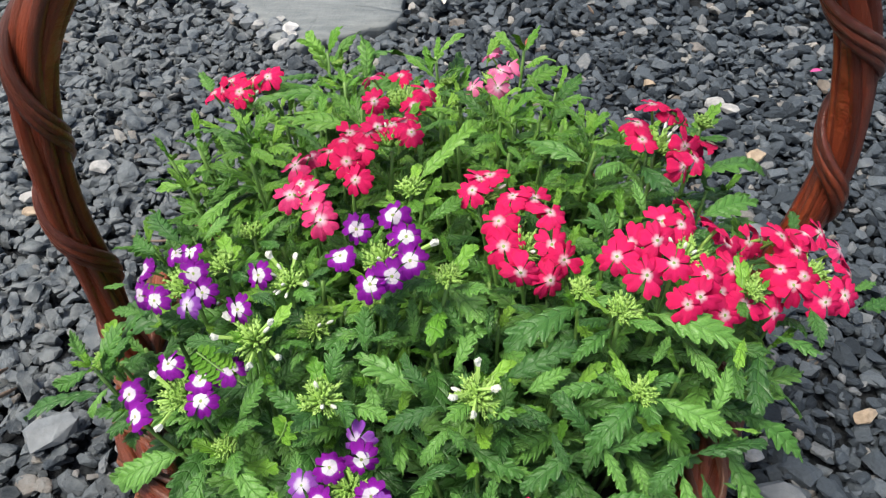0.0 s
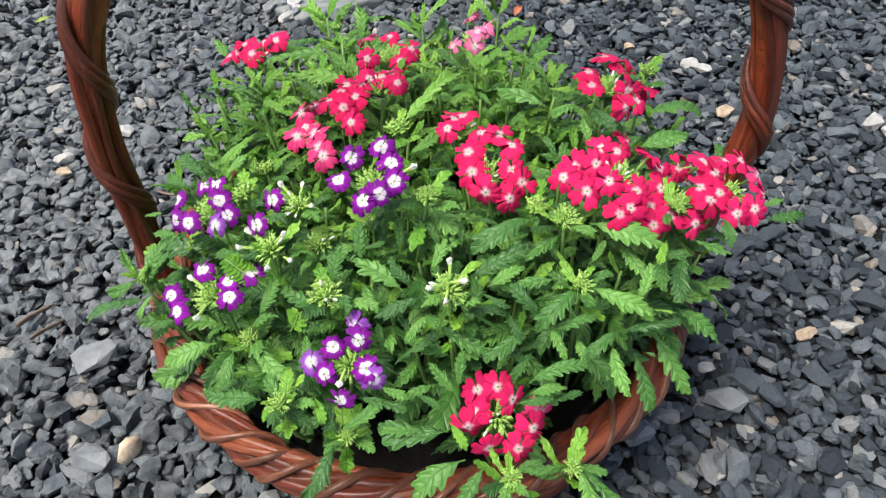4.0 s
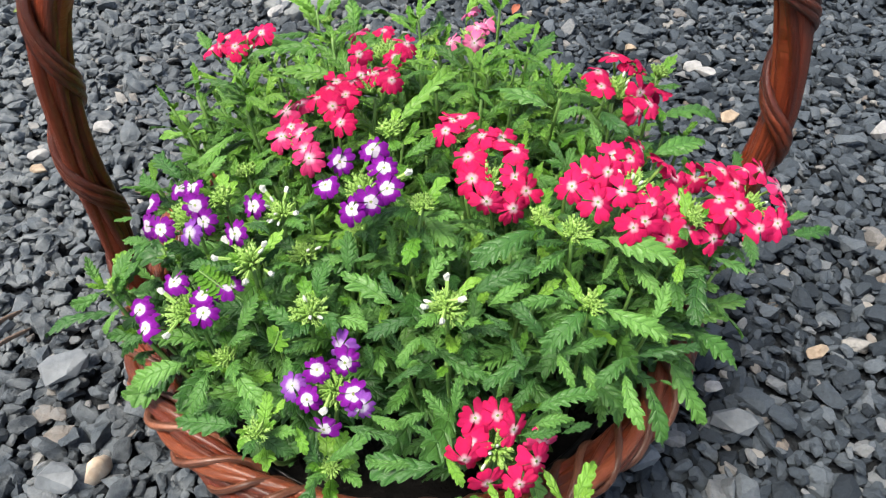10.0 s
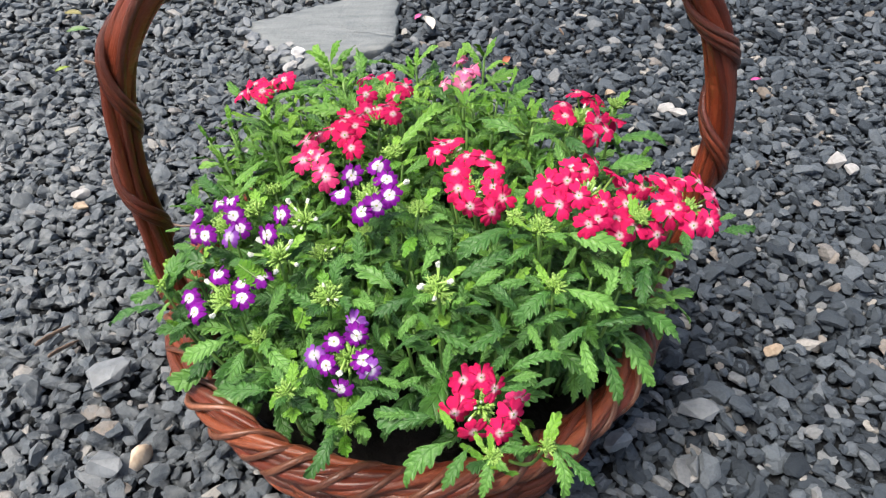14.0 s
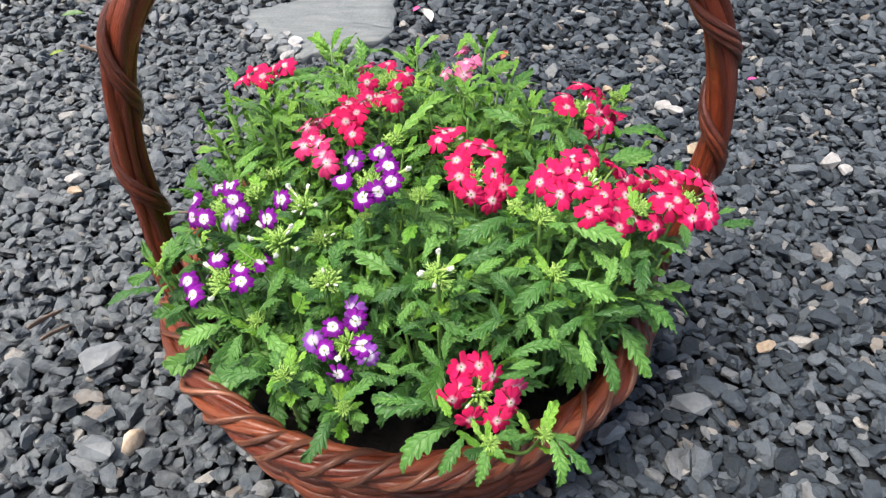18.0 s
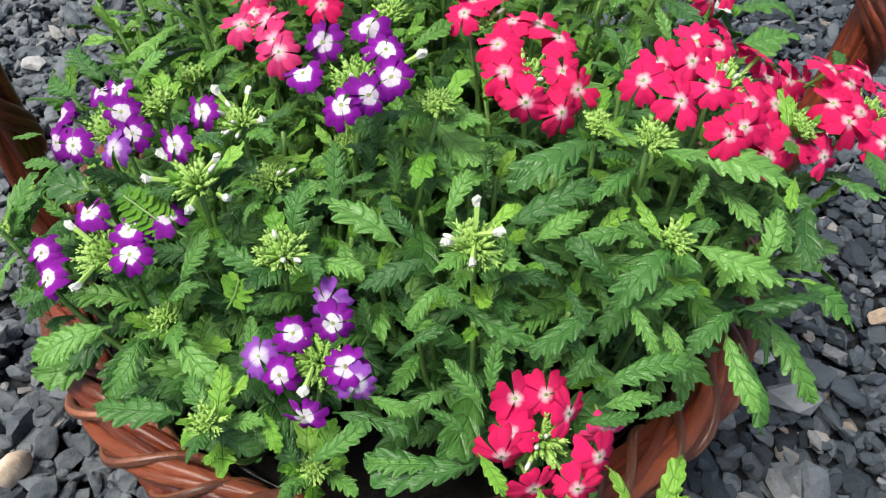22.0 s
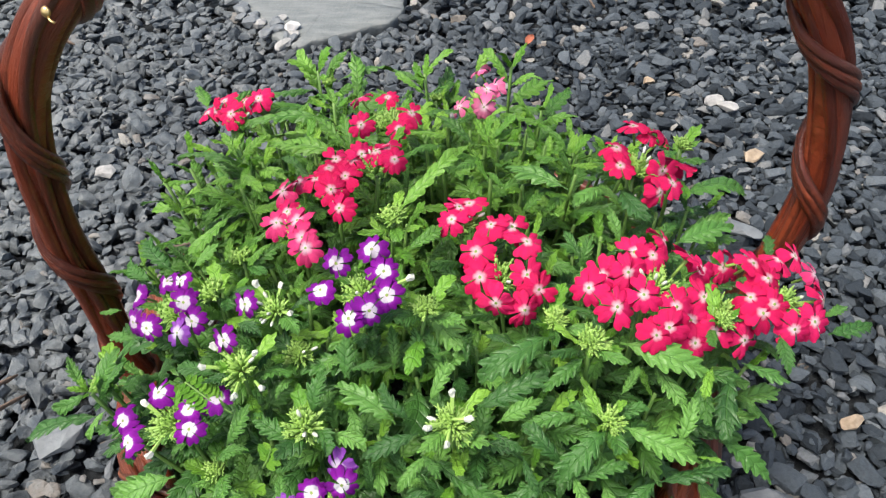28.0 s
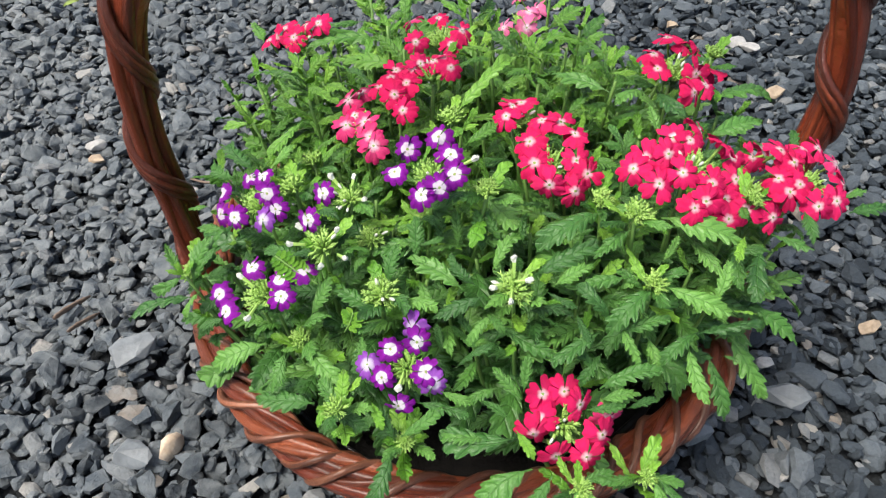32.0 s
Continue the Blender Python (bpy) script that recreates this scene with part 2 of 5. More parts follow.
M_PINK = petal_material("pink_petal", [(0.0, (0.427, 0.359, 0.171)), (0.12, (0.769, 0.64, 0.7)), (0.4, (0.717, 0.213, 0.384)), (1.0, (0.666, 0.111, 0.29))], (0.9, 0.75, 0.8))
M_WICKER = wicker_material("red_brown_willow", (0.0573, 0.0102, 0.0042), (0.200, 0.0395, 0.0140), (0.365, 0.108, 0.0450), 0.34)
M_WICKER_DARK = wicker_material("dark_brown_willow", (0.0256, 0.00512, 0.00256), (0.111, 0.0205, 0.00769), (0.213, 0.0598, 0.0256), 0.36)
M_HANDLE = wicker_material("red_willow", (0.0427, 0.00683, 0.00342), (0.145, 0.0231, 0.00854), (0.248, 0.0598, 0.0256), 0.33)
M_BINDER = wicker_material("brown_willow", (0.0600, 0.0180, 0.0085), (0.165, 0.0540, 0.0255), (0.290, 0.122, 0.0640), 0.44)
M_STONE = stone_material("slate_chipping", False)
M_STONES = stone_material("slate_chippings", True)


# ---- mesh helpers ----
def mesh_of(name, verts, faces, uvs=None, mats=(), smooth=True, slots=None):
    me = bpy.data.meshes.new(name)
    me.from_pydata([tuple(v) for v in verts], [], [tuple(f) for f in faces])
    if uvs is not None:
        layer = me.uv_layers.new(name="UVMap")
        idx = np.empty(len(me.loops), dtype=np.int32)
        me.loops.foreach_get("vertex_index", idx)
        layer.data.foreach_set("uv", np.asarray(uvs, dtype=np.float32)[idx].ravel())
    for m in mats:
        me.materials.append(m)
    me.polygons.foreach_set("use_smooth", np.full(len(me.polygons), smooth))
    if slots is not None:
        me.polygons.foreach_set("material_index", np.asarray(slots, dtype=np.int32))
    me.update()
    return me


def part(name, me, parent, m=None, label=""):
    """Links a mesh as one object under a thing or a part; m is its pose in the world."""
    ob = new(name, me)
    ob.parent = parent
    if m is not None:
        ob.matrix_basis = parent_inverse(parent) @ m
    if label:
        ob["label"] = label
    return ob


def parent_inverse(p):
    m = Matrix.Identity(4)
    while p is not None:
        m = p.matrix_basis @ m
        p = p.parent
    return m.inverted()


def thing(name, at, label, category, group="", kind=""):
    ob = new(name)
    ob.empty_display_size = 0.05
    ob.matrix_basis = Matrix.Translation(at)
    return tagged(ob, label, category, group, kind)


def smooth_path(pts, n, closed=False):
    """Catmull-Rom through the points, n samples."""
    p = np.asarray(pts, float)
    k = len(p)
    segs = k if closed else k - 1
    out = []
    for u in np.linspace(0, segs, n, endpoint=not closed):
        i = min(int(u), segs - 1)
        f = u - i
        if closed:
            a, b, c, d = (p[(i + j) % k] for j in (-1, 0, 1, 2))
        else:
            b, c = p[i], p[i + 1]
            a = p[i - 1] if i else 2 * b - c
            d = p[i + 2] if i + 2 < k else 2 * c - b
        out.append(0.5 * (2 * b + (c - a) * f + (2 * a - 5 * b + 4 * c - d) * f * f + (3 * b - a - 3 * c + d) * f ** 3))
    return np.array(out)


def sweep(path, radii, sides=7, closed=False, flat=1.0, cap=True):
    """A round rod along a path: vertices, faces and UV (u round, v along in units of 10 cm)."""
    p = np.asarray(path, float)
    n = len(p)
    radii = np.broadcast_to(radii, (n,))
    if closed:
        tan = np.roll(p, -1, 0) - np.roll(p, 1, 0)
    else:
        tan = np.gradient(p, axis=0)
    tan /= np.linalg.norm(tan, axis=1)[:, None] + 1e-12
    ref = np.array((0.0, 0.0, 1.0)) if abs(tan[0][2]) < 0.9 else np.array((1.0, 0.0, 0.0))
    nor = np.empty_like(p)
    v = ref
    for i in range(n):
        v = v - tan[i] * (v @ tan[i])
        v /= np.linalg.norm(v) + 1e-12
        nor[i] = v
    bi = np.cross(tan, nor)
    ang = np.linspace(0, 2 * np.pi, sides, endpoint=False)
    ring = (nor[:, None, :] * np.cos(ang)[None, :, None] + bi[:, None, :] * (np.sin(ang) * flat)[None, :, None]) * radii[:, None, None]
    verts = (p[:, None, :] + ring).reshape(-1, 3)
    dist = np.concatenate([[0], np.cumsum(np.linalg.norm(np.diff(p, axis=0), axis=1))])
    uv = np.stack(np.broadcast_arrays(np.abs(np.linspace(-1, 1, sides))[None, :], dist[:, None] * 10), -1).reshape(-1, 2)
    faces = []
    for i in range(n if closed else n - 1):
        a, b = i * sides, ((i + 1) % n) * sides
        for j in range(sides):
            k = (j + 1) % sides
            faces.append((a + j, a + k, b + k, b + j))
    if cap and not closed:
        faces.append(tuple(range(sides))[::-1])
        faces.append(tuple(range((n - 1) * sides, n * sides)))
    return verts, faces, uv


def rod(name, parent, path, radii, mat, sides=7, closed=False, label="", flat=1.0):
    org = np.asarray(parent.matrix_basis.translation)
    v, f, uv = sweep(np.asarray(path) - org, radii, sides, closed, flat)
    return part(name, mesh_of(name, v, f, uv, (mat,)), parent, None, label)


def joined(pieces):
    vs, fs, us, sl = [], [], [], []
    off = 0
    for v, f, uv, s in pieces:
        vs.append(v)
        us.append(uv)
        fs += [tuple(i + off for i in q) for q in f]
        sl += [s] * len(f)
        off += len(v)
    return np.concatenate(vs), fs, np.concatenate(us), sl


# ---- ground and gravel ----
rng = np.random.default_rng(7)
BX, BY, RA, RB = 0.003, 0.357, 0.194, 0.199      # basket centre and the rim's half axes
m, n, l, b = material("grit", 0.9, 0.2)
tc = n.new("ShaderNodeNewGeometry").outputs["Position"]
rp = ramp(n, [(0.3, (0.010, 0.011, 0.013)), (0.6, (0.024, 0.028, 0.033)), (0.8, (0.050, 0.056, 0.064))])
l.new(noise_tex(n, l, 70.0, 6.0, tc, 0.7), rp.inputs["Fac"])
l.new(rp.outputs["Color"], b.inputs["Base Color"])
bump(n, l, b, noise_tex(n, l, 60.0, 6.0, tc, 0.7), 1.0, 0.02)
M_GRIT = m
bm = bmesh.new()
bmesh.ops.create_grid(bm, x_segments=1, y_segments=1, size=60.0)
bmesh.ops.translate(bm, verts=bm.verts, vec=(0, 0, -0.014))
gme = bpy.data.meshes.new("ground")
bm.to_mesh(gme)
bm.free()
gme.materials.append(M_GRIT)
ground = tagged(new("ground", gme), "bed of grey slate gravel over dark grit", "ground", "", "structure")


def hull_stone(seed, n=15, block=2.6):
    """One worn angular chipping, about 1 long, hull of points on a rounded block."""
    r = np.random.default_rng(seed)
    d = r.normal(size=(n, 3))
    d /= (np.abs(d) ** block).sum(1)[:, None] ** (1 / block)
    d *= np.array((0.5, r.uniform(0.27, 0.43), r.uniform(0.14, 0.27))) * r.uniform(0.86, 1.03, (n, 1))
    bm = bmesh.new()
    for q in d:
        bm.verts.new(q)
    out = bmesh.ops.convex_hull(bm, input=bm.verts)
    bmesh.ops.delete(bm, geom=[e for e in out["geom_interior"] if isinstance(e, bmesh.types.BMVert)], context="VERTS")
    bmesh.ops.triangulate(bm, faces=bm.faces)
    bm.verts.index_update()
    v = np.array([q.co for q in bm.verts])
    f = np.array([[q.index for q in t.verts] for t in bm.faces])
    bm.free()
    return v, f


STONES = [hull_stone(100 + i, 17 + i % 8, 2.1 + 0.4 * (i % 4)) for i in range(26)]


def turn_matrix(r, tilt):
    return Euler((r.normal() * tilt, r.normal() * tilt, r.uniform(0, 2 * math.pi))).to_matrix()


def in_basket(x, y, k=0.83):
    return ((x - BX) / (RA * k)) ** 2 + ((y - BY) / (RB * k)) ** 2 < 1


SLAB = [(-0.327, 1.038), (-0.290, 0.975), (-0.263, 0.945), (-0.238, 0.915), (-0.211, 0.894), (-0.190, 0.903), (-0.152, 0.925), (-0.117, 0.945), (-0.081, 0.967), (-0.071, 0.995), (-0.073, 1.025), (-0.083, 1.147), (-0.109, 1.188), (-0.148, 1.178), (-0.174, 1.149), (-0.214, 1.118), (-0.271, 1.084)]


def on_slab(x, y):
    """Inside the outline of the stepping stone."""
    inside = False
    for (xa, ya), (xb, yb) in zip(SLAB, SLAB[1:] + SLAB[:1]):
        if (ya > y) != (yb > y) and x < xa + (y - ya) / (yb - ya) * (xb - xa):
            inside = not inside
    return inside


loose = []          # chippings near the basket's front, each an object
mass_v, mass_f, count = [], [], 0
for x0, x1, y0, y1, step, low, high, zc in (
        (-0.95, 1.0, -0.35, 1.55, 0.0205, 0.016, 0.032, -0.007),
        (-0.95, 1.0, -0.35, 1.55, 0.0172, 0.012, 0.030, 0.0005),
        (-0.55, 0.62, -0.05, 1.00, 0.0170, 0.007, 0.015, 0.0006),
        (-0.95, 1.0, -0.35, 1.55, 0.058, 0.022, 0.035, 0.004),
        (-1.9, 1.9, -1.3, 2.7, 0.036, 0.030, 0.055, -0.004)):
    outer = step == 0.036
    for gx in np.arange(x0, x1, step):
        for gy in np.arange(y0, y1, step):
            x, y = gx + rng.uniform(-0.5, 0.5) * step, gy + rng.uniform(-0.5, 0.5) * step
            if in_basket(x, y) or on_slab(x, y) or (outer and -0.95 < x < 1.0 and -0.35 < y < 1.55):
                continue
            v, f = STONES[rng.integers(len(STONES))]
            size = low + (high - low) * rng.beta(1.6, 2.2)
            m = np.array(turn_matrix(rng, 0.38))
            z = zc + rng.normal() * 0.0025
            if zc > 0 and step > 0.012 and len(loose) < 300 and not outer and 0.02 < y < 0.36 and -0.36 < x < 0.40 and rng.random() < 0.75:
                loose.append((x, y, z, size, m))
                continue
            mass_v.append((v * size) @ m.T + (x, y, z))
            mass_f.append(f + count)
            count += len(v)
under = np.random.default_rng(23)          # smaller chippings wedged between the others
for gx in np.arange(-0.55, 0.66, 0.0125):
    for gy in np.arange(-0.10, 0.95, 0.0125):
        x, y = gx + under.uniform(-0.5, 0.5) * 0.0125, gy + under.uniform(-0.5, 0.5) * 0.0125
        if in_basket(x, y) or on_slab(x, y):
            continue
        v, f = STONES[under.integers(len(STONES))]
        mass_v.append((v * under.uniform(0.010, 0.021)) @ np.array(turn_matrix(under, 0.5)).T + (x, y, -0.0035 + under.normal() * 0.002))
        mass_f.append(f + count)
        count += len(v)
all_v, all_f = np.concatenate(mass_v), np.concatenate(mass_f)
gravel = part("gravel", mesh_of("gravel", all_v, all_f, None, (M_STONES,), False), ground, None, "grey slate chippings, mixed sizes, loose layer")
gravel["kind"] = "stuff"
STONE_MESH = [mesh_of("stone", v, f, None, (M_STONE,), False) for v, f in STONES]
for x, y, z, size, m in loose:
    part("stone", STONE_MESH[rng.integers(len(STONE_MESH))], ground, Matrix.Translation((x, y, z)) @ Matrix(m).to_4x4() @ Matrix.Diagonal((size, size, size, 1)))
m, n, l, b = material("grey_green_slate", 0.55, 0.4)
tc = n.new("ShaderNodeNewGeometry").outputs["Position"]
mp = n.new("ShaderNodeMapping")
mp.inputs["Rotation"].default_value = (0, 0, radians(-20))
mp.inputs["Scale"].default_value = (3.0, 14.0, 1.0)
l.new(tc, mp.inputs["Vector"])
streaks = noise_tex(n, l, 6.0, 6.0, mp.outputs["Vector"], 0.6)
rp = ramp(n, [(0.25, (0.0825, 0.0924, 0.09372)), (0.5, (0.1221, 0.132, 0.132)), (0.75, (0.165, 0.1749, 0.1742))])
l.new(streaks, rp.inputs["Fac"])
l.new(rp.outputs["Color"], b.inputs["Base Color"])
bump(n, l, b, calc(n, l, "ADD", streaks, noise_tex(n, l, 120.0, 4.0, tc)), 0.5, 0.004)
outline = smooth_path([(x, y, 0) for x, y in SLAB], 66, True)[:, :2]
outline += rng.normal(size=outline.shape) * 0.0020
mid = outline.mean(0)
slab_v, slab_f = [], []
for k, z in ((0.985, -0.012), (0.995, 0.002), (0.992, 0.0072), (0.978, 0.0092), (0.7, 0.0098), (0.35, 0.0095)):
    for px, py in outline:
        slab_v.append((mid[0] + (px - mid[0]) * k, mid[1] + (py - mid[1]) * k, z + rng.normal() * (0.0003 if k < 0.9 else 0.0008)))
ns = len(outline)
for i in range(5):
    for j in range(ns):
        slab_f.append((i * ns + j, i * ns + (j + 1) % ns, (i + 1) * ns + (j + 1) % ns, (i + 1) * ns + j))
slab_f.append(tuple(range(5 * ns, 6 * ns)))
slab = new("stepping_stone", mesh_of("stepping_stone", slab_v, slab_f, None, (m,)))
tagged(slab, "flat grey-green slate stepping stone lying in gravel", "stepping stone")


def tinted_stone(name, colour, dark):
    m, n, l, b = material(name, 0.6, 0.4)
    tc = n.new("ShaderNodeTexCoord").outputs["Object"]
    rp = ramp(n, [(0.3, dark), (0.6, colour)])
    l.new(noise_tex(n, l, 3.0, 6.0, tc), rp.inputs["Fac"])
    l.new(rp.outputs["Color"], b.inputs["Base Color"])
    bump(n, l, b, noise_tex(n, l, 9.0, 5.0, tc), 0.5, 0.002)
    return m


M_PALE = tinted_stone("pale_quartz", (0.277, 0.273, 0.265), (0.174, 0.17, 0.166))
M_WHITE = tinted_stone("white_quartz", (0.588, 0.571, 0.555), (0.449, 0.432, 0.408))
M_TAN = tinted_stone("tan_stone", (0.285, 0.222, 0.158), (0.166, 0.119, 0.0792))
M_ORANGE = tinted_stone("orange_stone", (0.491, 0.396, 0.301), (0.364, 0.269, 0.19))
M_SLATE = tinted_stone("blue_grey_slate", (0.127, 0.139, 0.15), (0.0713, 0.0792, 0.0871))
M_BARK = tinted_stone("bark", (0.158, 0.111, 0.0832), (0.0713, 0.0475, 0.0356))


def single_stone(x, y, z, size, mat, label, pick, turn=0.0, tall=1.0):
    """A stone that stands out from the gravel by its colour or size."""
    v, f = STONES[pick]
    part("stone", mesh_of("stone", v, f, None, (mat,), mat is M_ORANGE), ground,
         Matrix.Translation((x, y, z)) @ pose(0, 0, 0, 8, -6, turn) @ Matrix.Diagonal((size * 0.8, size * 0.8, size * 0.8 * tall, 1)), label)


single_stone(-0.216, 0.228, 0.009, 0.030, M_ORANGE, "pale orange stone", 3, 80, 2.2)
single_stone(-0.402, 0.560, 0.008, 0.032, M_TAN, "long tan stone", 5, -10)
single_stone(-0.411, 0.580, 0.010, 0.034, M_PALE, "pale cream stone", 8, 20)
single_stone(0.495, 0.659, 0.008, 0.040, M_PALE, "white quartz stone", 2, 30)
single_stone(0.505, 0.640, 0.009, 0.030, M_PALE, "white quartz stone", 12, 70)
single_stone(0.312, 0.783, 0.008, 0.030, M_PALE, "white quartz stone", 6, 10)
single_stone(0.325, 0.770, 0.008, 0.032, M_PALE, "white quartz stone", 9, -30)
single_stone(0.241, 0.822, 0.008, 0.022, M_TAN, "small tan stone", 4, 0)
single_stone(0.332, 0.679, 0.008, 0.032, M_TAN, "tan stone", 7, 40)
single_stone(0.293, 0.559, 0.010, 0.050, M_SLATE, "large pale slate chipping", 1, -50)
single_stone(0.327, 0.352, 0.010, 0.026, M_TAN, "brown stone", 10, 15)
single_stone(0.236, 0.315, 0.010, 0.019, M_PALE, "small white stone", 11, 0)
single_stone(0.246, 0.284, 0.010, 0.052, M_SLATE, "large flat blue-grey slate chipping", 0, -8)
single_stone(0.173, 0.252, 0.010, 0.036, M_SLATE, "blocky grey stone", 14, 30, 1.6)
single_stone(-0.277, 0.314, 0.010, 0.056, M_SLATE, "large flat blue-grey slate chipping", 13, 25)
single_stone(-0.244, 0.220, 0.010, 0.042, M_SLATE, "blocky blue-grey stone", 16, 0, 1.5)
single_stone(-0.360, 0.630, 0.010, 0.030, M_PALE, "pale cream stone", 15, 10)
for sx, sy, size, pick, turn in ((-0.276, 0.952, 0.036, 2, 20), (-0.252, 0.922, 0.030, 7, 60), (-0.300, 0.988, 0.036, 12, -15), (-0.318, 1.012, 0.032, 15, 40)):
    single_stone(sx, sy, 0.013, size, M_SLATE, "grey slate chipping lying over the edge of the stepping stone", pick, turn)
chip_rng = np.random.default_rng(31)
for i in range(18):
    f = chip_rng.random()
    single_stone(-0.335 + 0.13 * f + chip_rng.normal() * 0.010, 1.050 - 0.150 * f + chip_rng.normal() * 0.012, 0.012, chip_rng.uniform(0.020, 0.034), M_SLATE if i % 4 else M_PALE,
                 "grey slate chipping lying over the edge of the stepping stone", int(chip_rng.integers(20)), chip_rng.uniform(0, 180))
chip = new("white_stone", mesh_of("white_stone", *STONES[18], None, (M_WHITE,), False))
chip.matrix_basis = Matrix.Translation((-0.217, 0.937, 0.014)) @ pose(0, 0, 0, 10, 5, 40) @ Matrix.Diagonal((0.024, 0.024, 0.045, 1))
tagged(chip, "small white quartz stone lying on the stepping stone", "stone")


def bark_piece(x, y, turn, size):
    v, f, uv = sweep(smooth_path([(-0.5, 0, 0), (-0.1, 0.015, 0.02), (0.5, -0.01, 0)], 8), (0.05, 0.09, 0.08, 0.10, 0.08, 0.09, 0.07, 0.03), 6, False, 0.3)
    ob = new("bark_piece", mesh_of("bark_piece", v, f, uv, (M_BARK,)))
    ob.matrix_basis = Matrix.Translation((x, y, 0.012)) @ pose(0, 0, 0, 0, 6, turn) @ Matrix.Diagonal((size, size, size, 1))
    tagged(ob, "weathered brown strip of bark lying on gravel", "bark", "bark pieces on the gravel")


bark_piece(-0.345, 0.356, 55, 0.036)
bark_piece(-0.328, 0.340, 52, 0.030)
bark_piece(-0.520, 0.900, -20, 0.04)
bark_piece(0.190, 1.010, 100, 0.03)
twig = new("twig", mesh_of("twig", *sweep(smooth_path([(-0.285, 0.520, 0.016), (-0.262, 0.508, 0.022), (-0.235, 0.515, 0.020), (-0.222, 0.530, 0.018)], 14), 0.0014, 5), (M_BARK,)))
tagged(twig, "thin bent brown twig lying on gravel", "twig")


def fallen_leaf(x, y, turn, size, colour, label):
    m, n, l, b = material("fallen_leaf", 0.5, 0.3)
    rp = ramp(n, [(0.3, colour), (0.7, tuple(c * 0.6 for c in colour))])
    l.new(noise_tex(n, l, 4.0, 4.0, n.new("ShaderNodeTexCoord").outputs["Object"]), rp.inputs["Fac"])
    l.new(rp.outputs["Color"], b.inputs["Base Color"])
    v, f = [], []
    for i in range(9):
        u = i / 8
        w = 0.2 * math.sin(math.pi * min(1, u + 0.04)) ** 0.7
        for c in (-1, -0.5, 0, 0.5, 1):
            v.append((u - 0.5, c * w, 0.08 * c * c + 0.1 * math.sin(3 * u)))
    f = [(i * 5 + j, i * 5 + j + 1, i * 5 + j + 6, i * 5 + j + 5) for i in range(8) for j in range(4)]
    ob = new("fallen_leaf", mesh_of("fallen_leaf", v, f, None, (m,)))
    ob.matrix_basis = Matrix.Translation((x, y, 0.014)) @ pose(0, 0, 0, 8, 0, turn) @ Matrix.Diagonal((size, size, size, 1))
    tagged(ob, label, "leaf")


fallen_leaf(-0.590, 1.010, 15, 0.036, (0.0634, 0.135, 0.0396), "fresh green fallen leaf lying on gravel")
fallen_leaf(-0.625, 1.075, -10, 0.034, (0.158, 0.143, 0.0475), "yellowed fallen leaf lying on gravel")
fallen_leaf(-0.560, 0.880, 40, 0.022, (0.174, 0.238, 0.0475), "yellow-green fallen leaf lying on gravel")
fallen_leaf(0.448, 0.848, 10, 0.015, (0.475, 0.0634, 0.222), "fallen pink petal lying on gravel")
fallen_leaf(-0.040, 1.060, 60, 0.020, (0.594, 0.095, 0.253), "fallen pink petal lying on gravel")
fallen_leaf(-0.022, 1.035, 110, 0.045, (0.491, 0.459, 0.412), "dry whitish curled leaf lying on gravel")
fallen_leaf(0.100, 0.905, 70, 0.026, (0.333, 0.103, 0.0554), "dry red-brown leaf scrap lying on gravel")

# ---- basket ----
basket = thing("basket", (BX, BY, 0), "round red-brown varnished willow basket with arched handle, standing on gravel", "basket")


def ring(theta, k, z):
    return np.stack([BX + RA * k * np.cos(theta), BY + RB * k * np.sin(theta), np.broadcast_to(z, theta.shape)], -1)


def rim_strand(phase, turns, minor, r, mat, wobble, name="rim_rod"):
    """One rod of the plaited border, winding round the rim."""
    th = np.linspace(0, 2 * np.pi, 260, endpoint=False)
    ph = phase + turns * th + wobble * np.sin(7 * th + phase * 3)
    out = np.stack([np.cos(th), np.sin(th)], -1)
    mr = minor * (1 + 0.06 * np.sin(5 * th + phase * 2))
    p = ring(th, 1.0, 0.094)
    p[:, :2] += out * (np.cos(ph) * mr * 1.12)[:, None]
    p[:, 2] += np.sin(ph) * mr * 0.95
    rod(name, basket, p, r * (1 + 0.12 * np.sin(3 * th + phase)), mat, 7, True)


for i in range(9):
    rim_strand(i * 2 * math.pi / 9 + 0.20 * math.sin(i * 2.1), 5, 0.0080, 0.0029 + 0.0007 * (i % 3), (M_WICKER, M_HANDLE, M_WICKER_DARK, M_WICKER)[i % 4], 0.40)
for i in range(3):
    rim_strand(i * 2 * math.pi / 3 + 0.3 + 0.3 * (i == 1), 14, 0.0109, 0.0025, M_BINDER, 0.35)
for i in range(5):
    rim_strand(i * 2 * math.pi / 5 + 0.4, 2, 0.0042, 0.0046, M_WICKER_DARK, 0.1)


def taper(z):
    return 0.895 + 0.075 * (z / 0.09) ** 0.8


for c in range(12):
    z = 0.005 + c * 0.0073
    th = np.linspace(0, 2 * np.pi, 216, endpoint=False)
    p = ring(th, taper(z), z)
    p[:, :2] += np.stack([np.cos(th), np.sin(th)], -1) * (0.0035 * np.cos(13 * th + math.pi * c))[:, None]
    p[:, 2] += 0.0008 * np.sin(5 * th + c)
    rod("weaver", basket, p, 0.0037, M_WICKER if c % 3 else M_WICKER_DARK, 7, True)
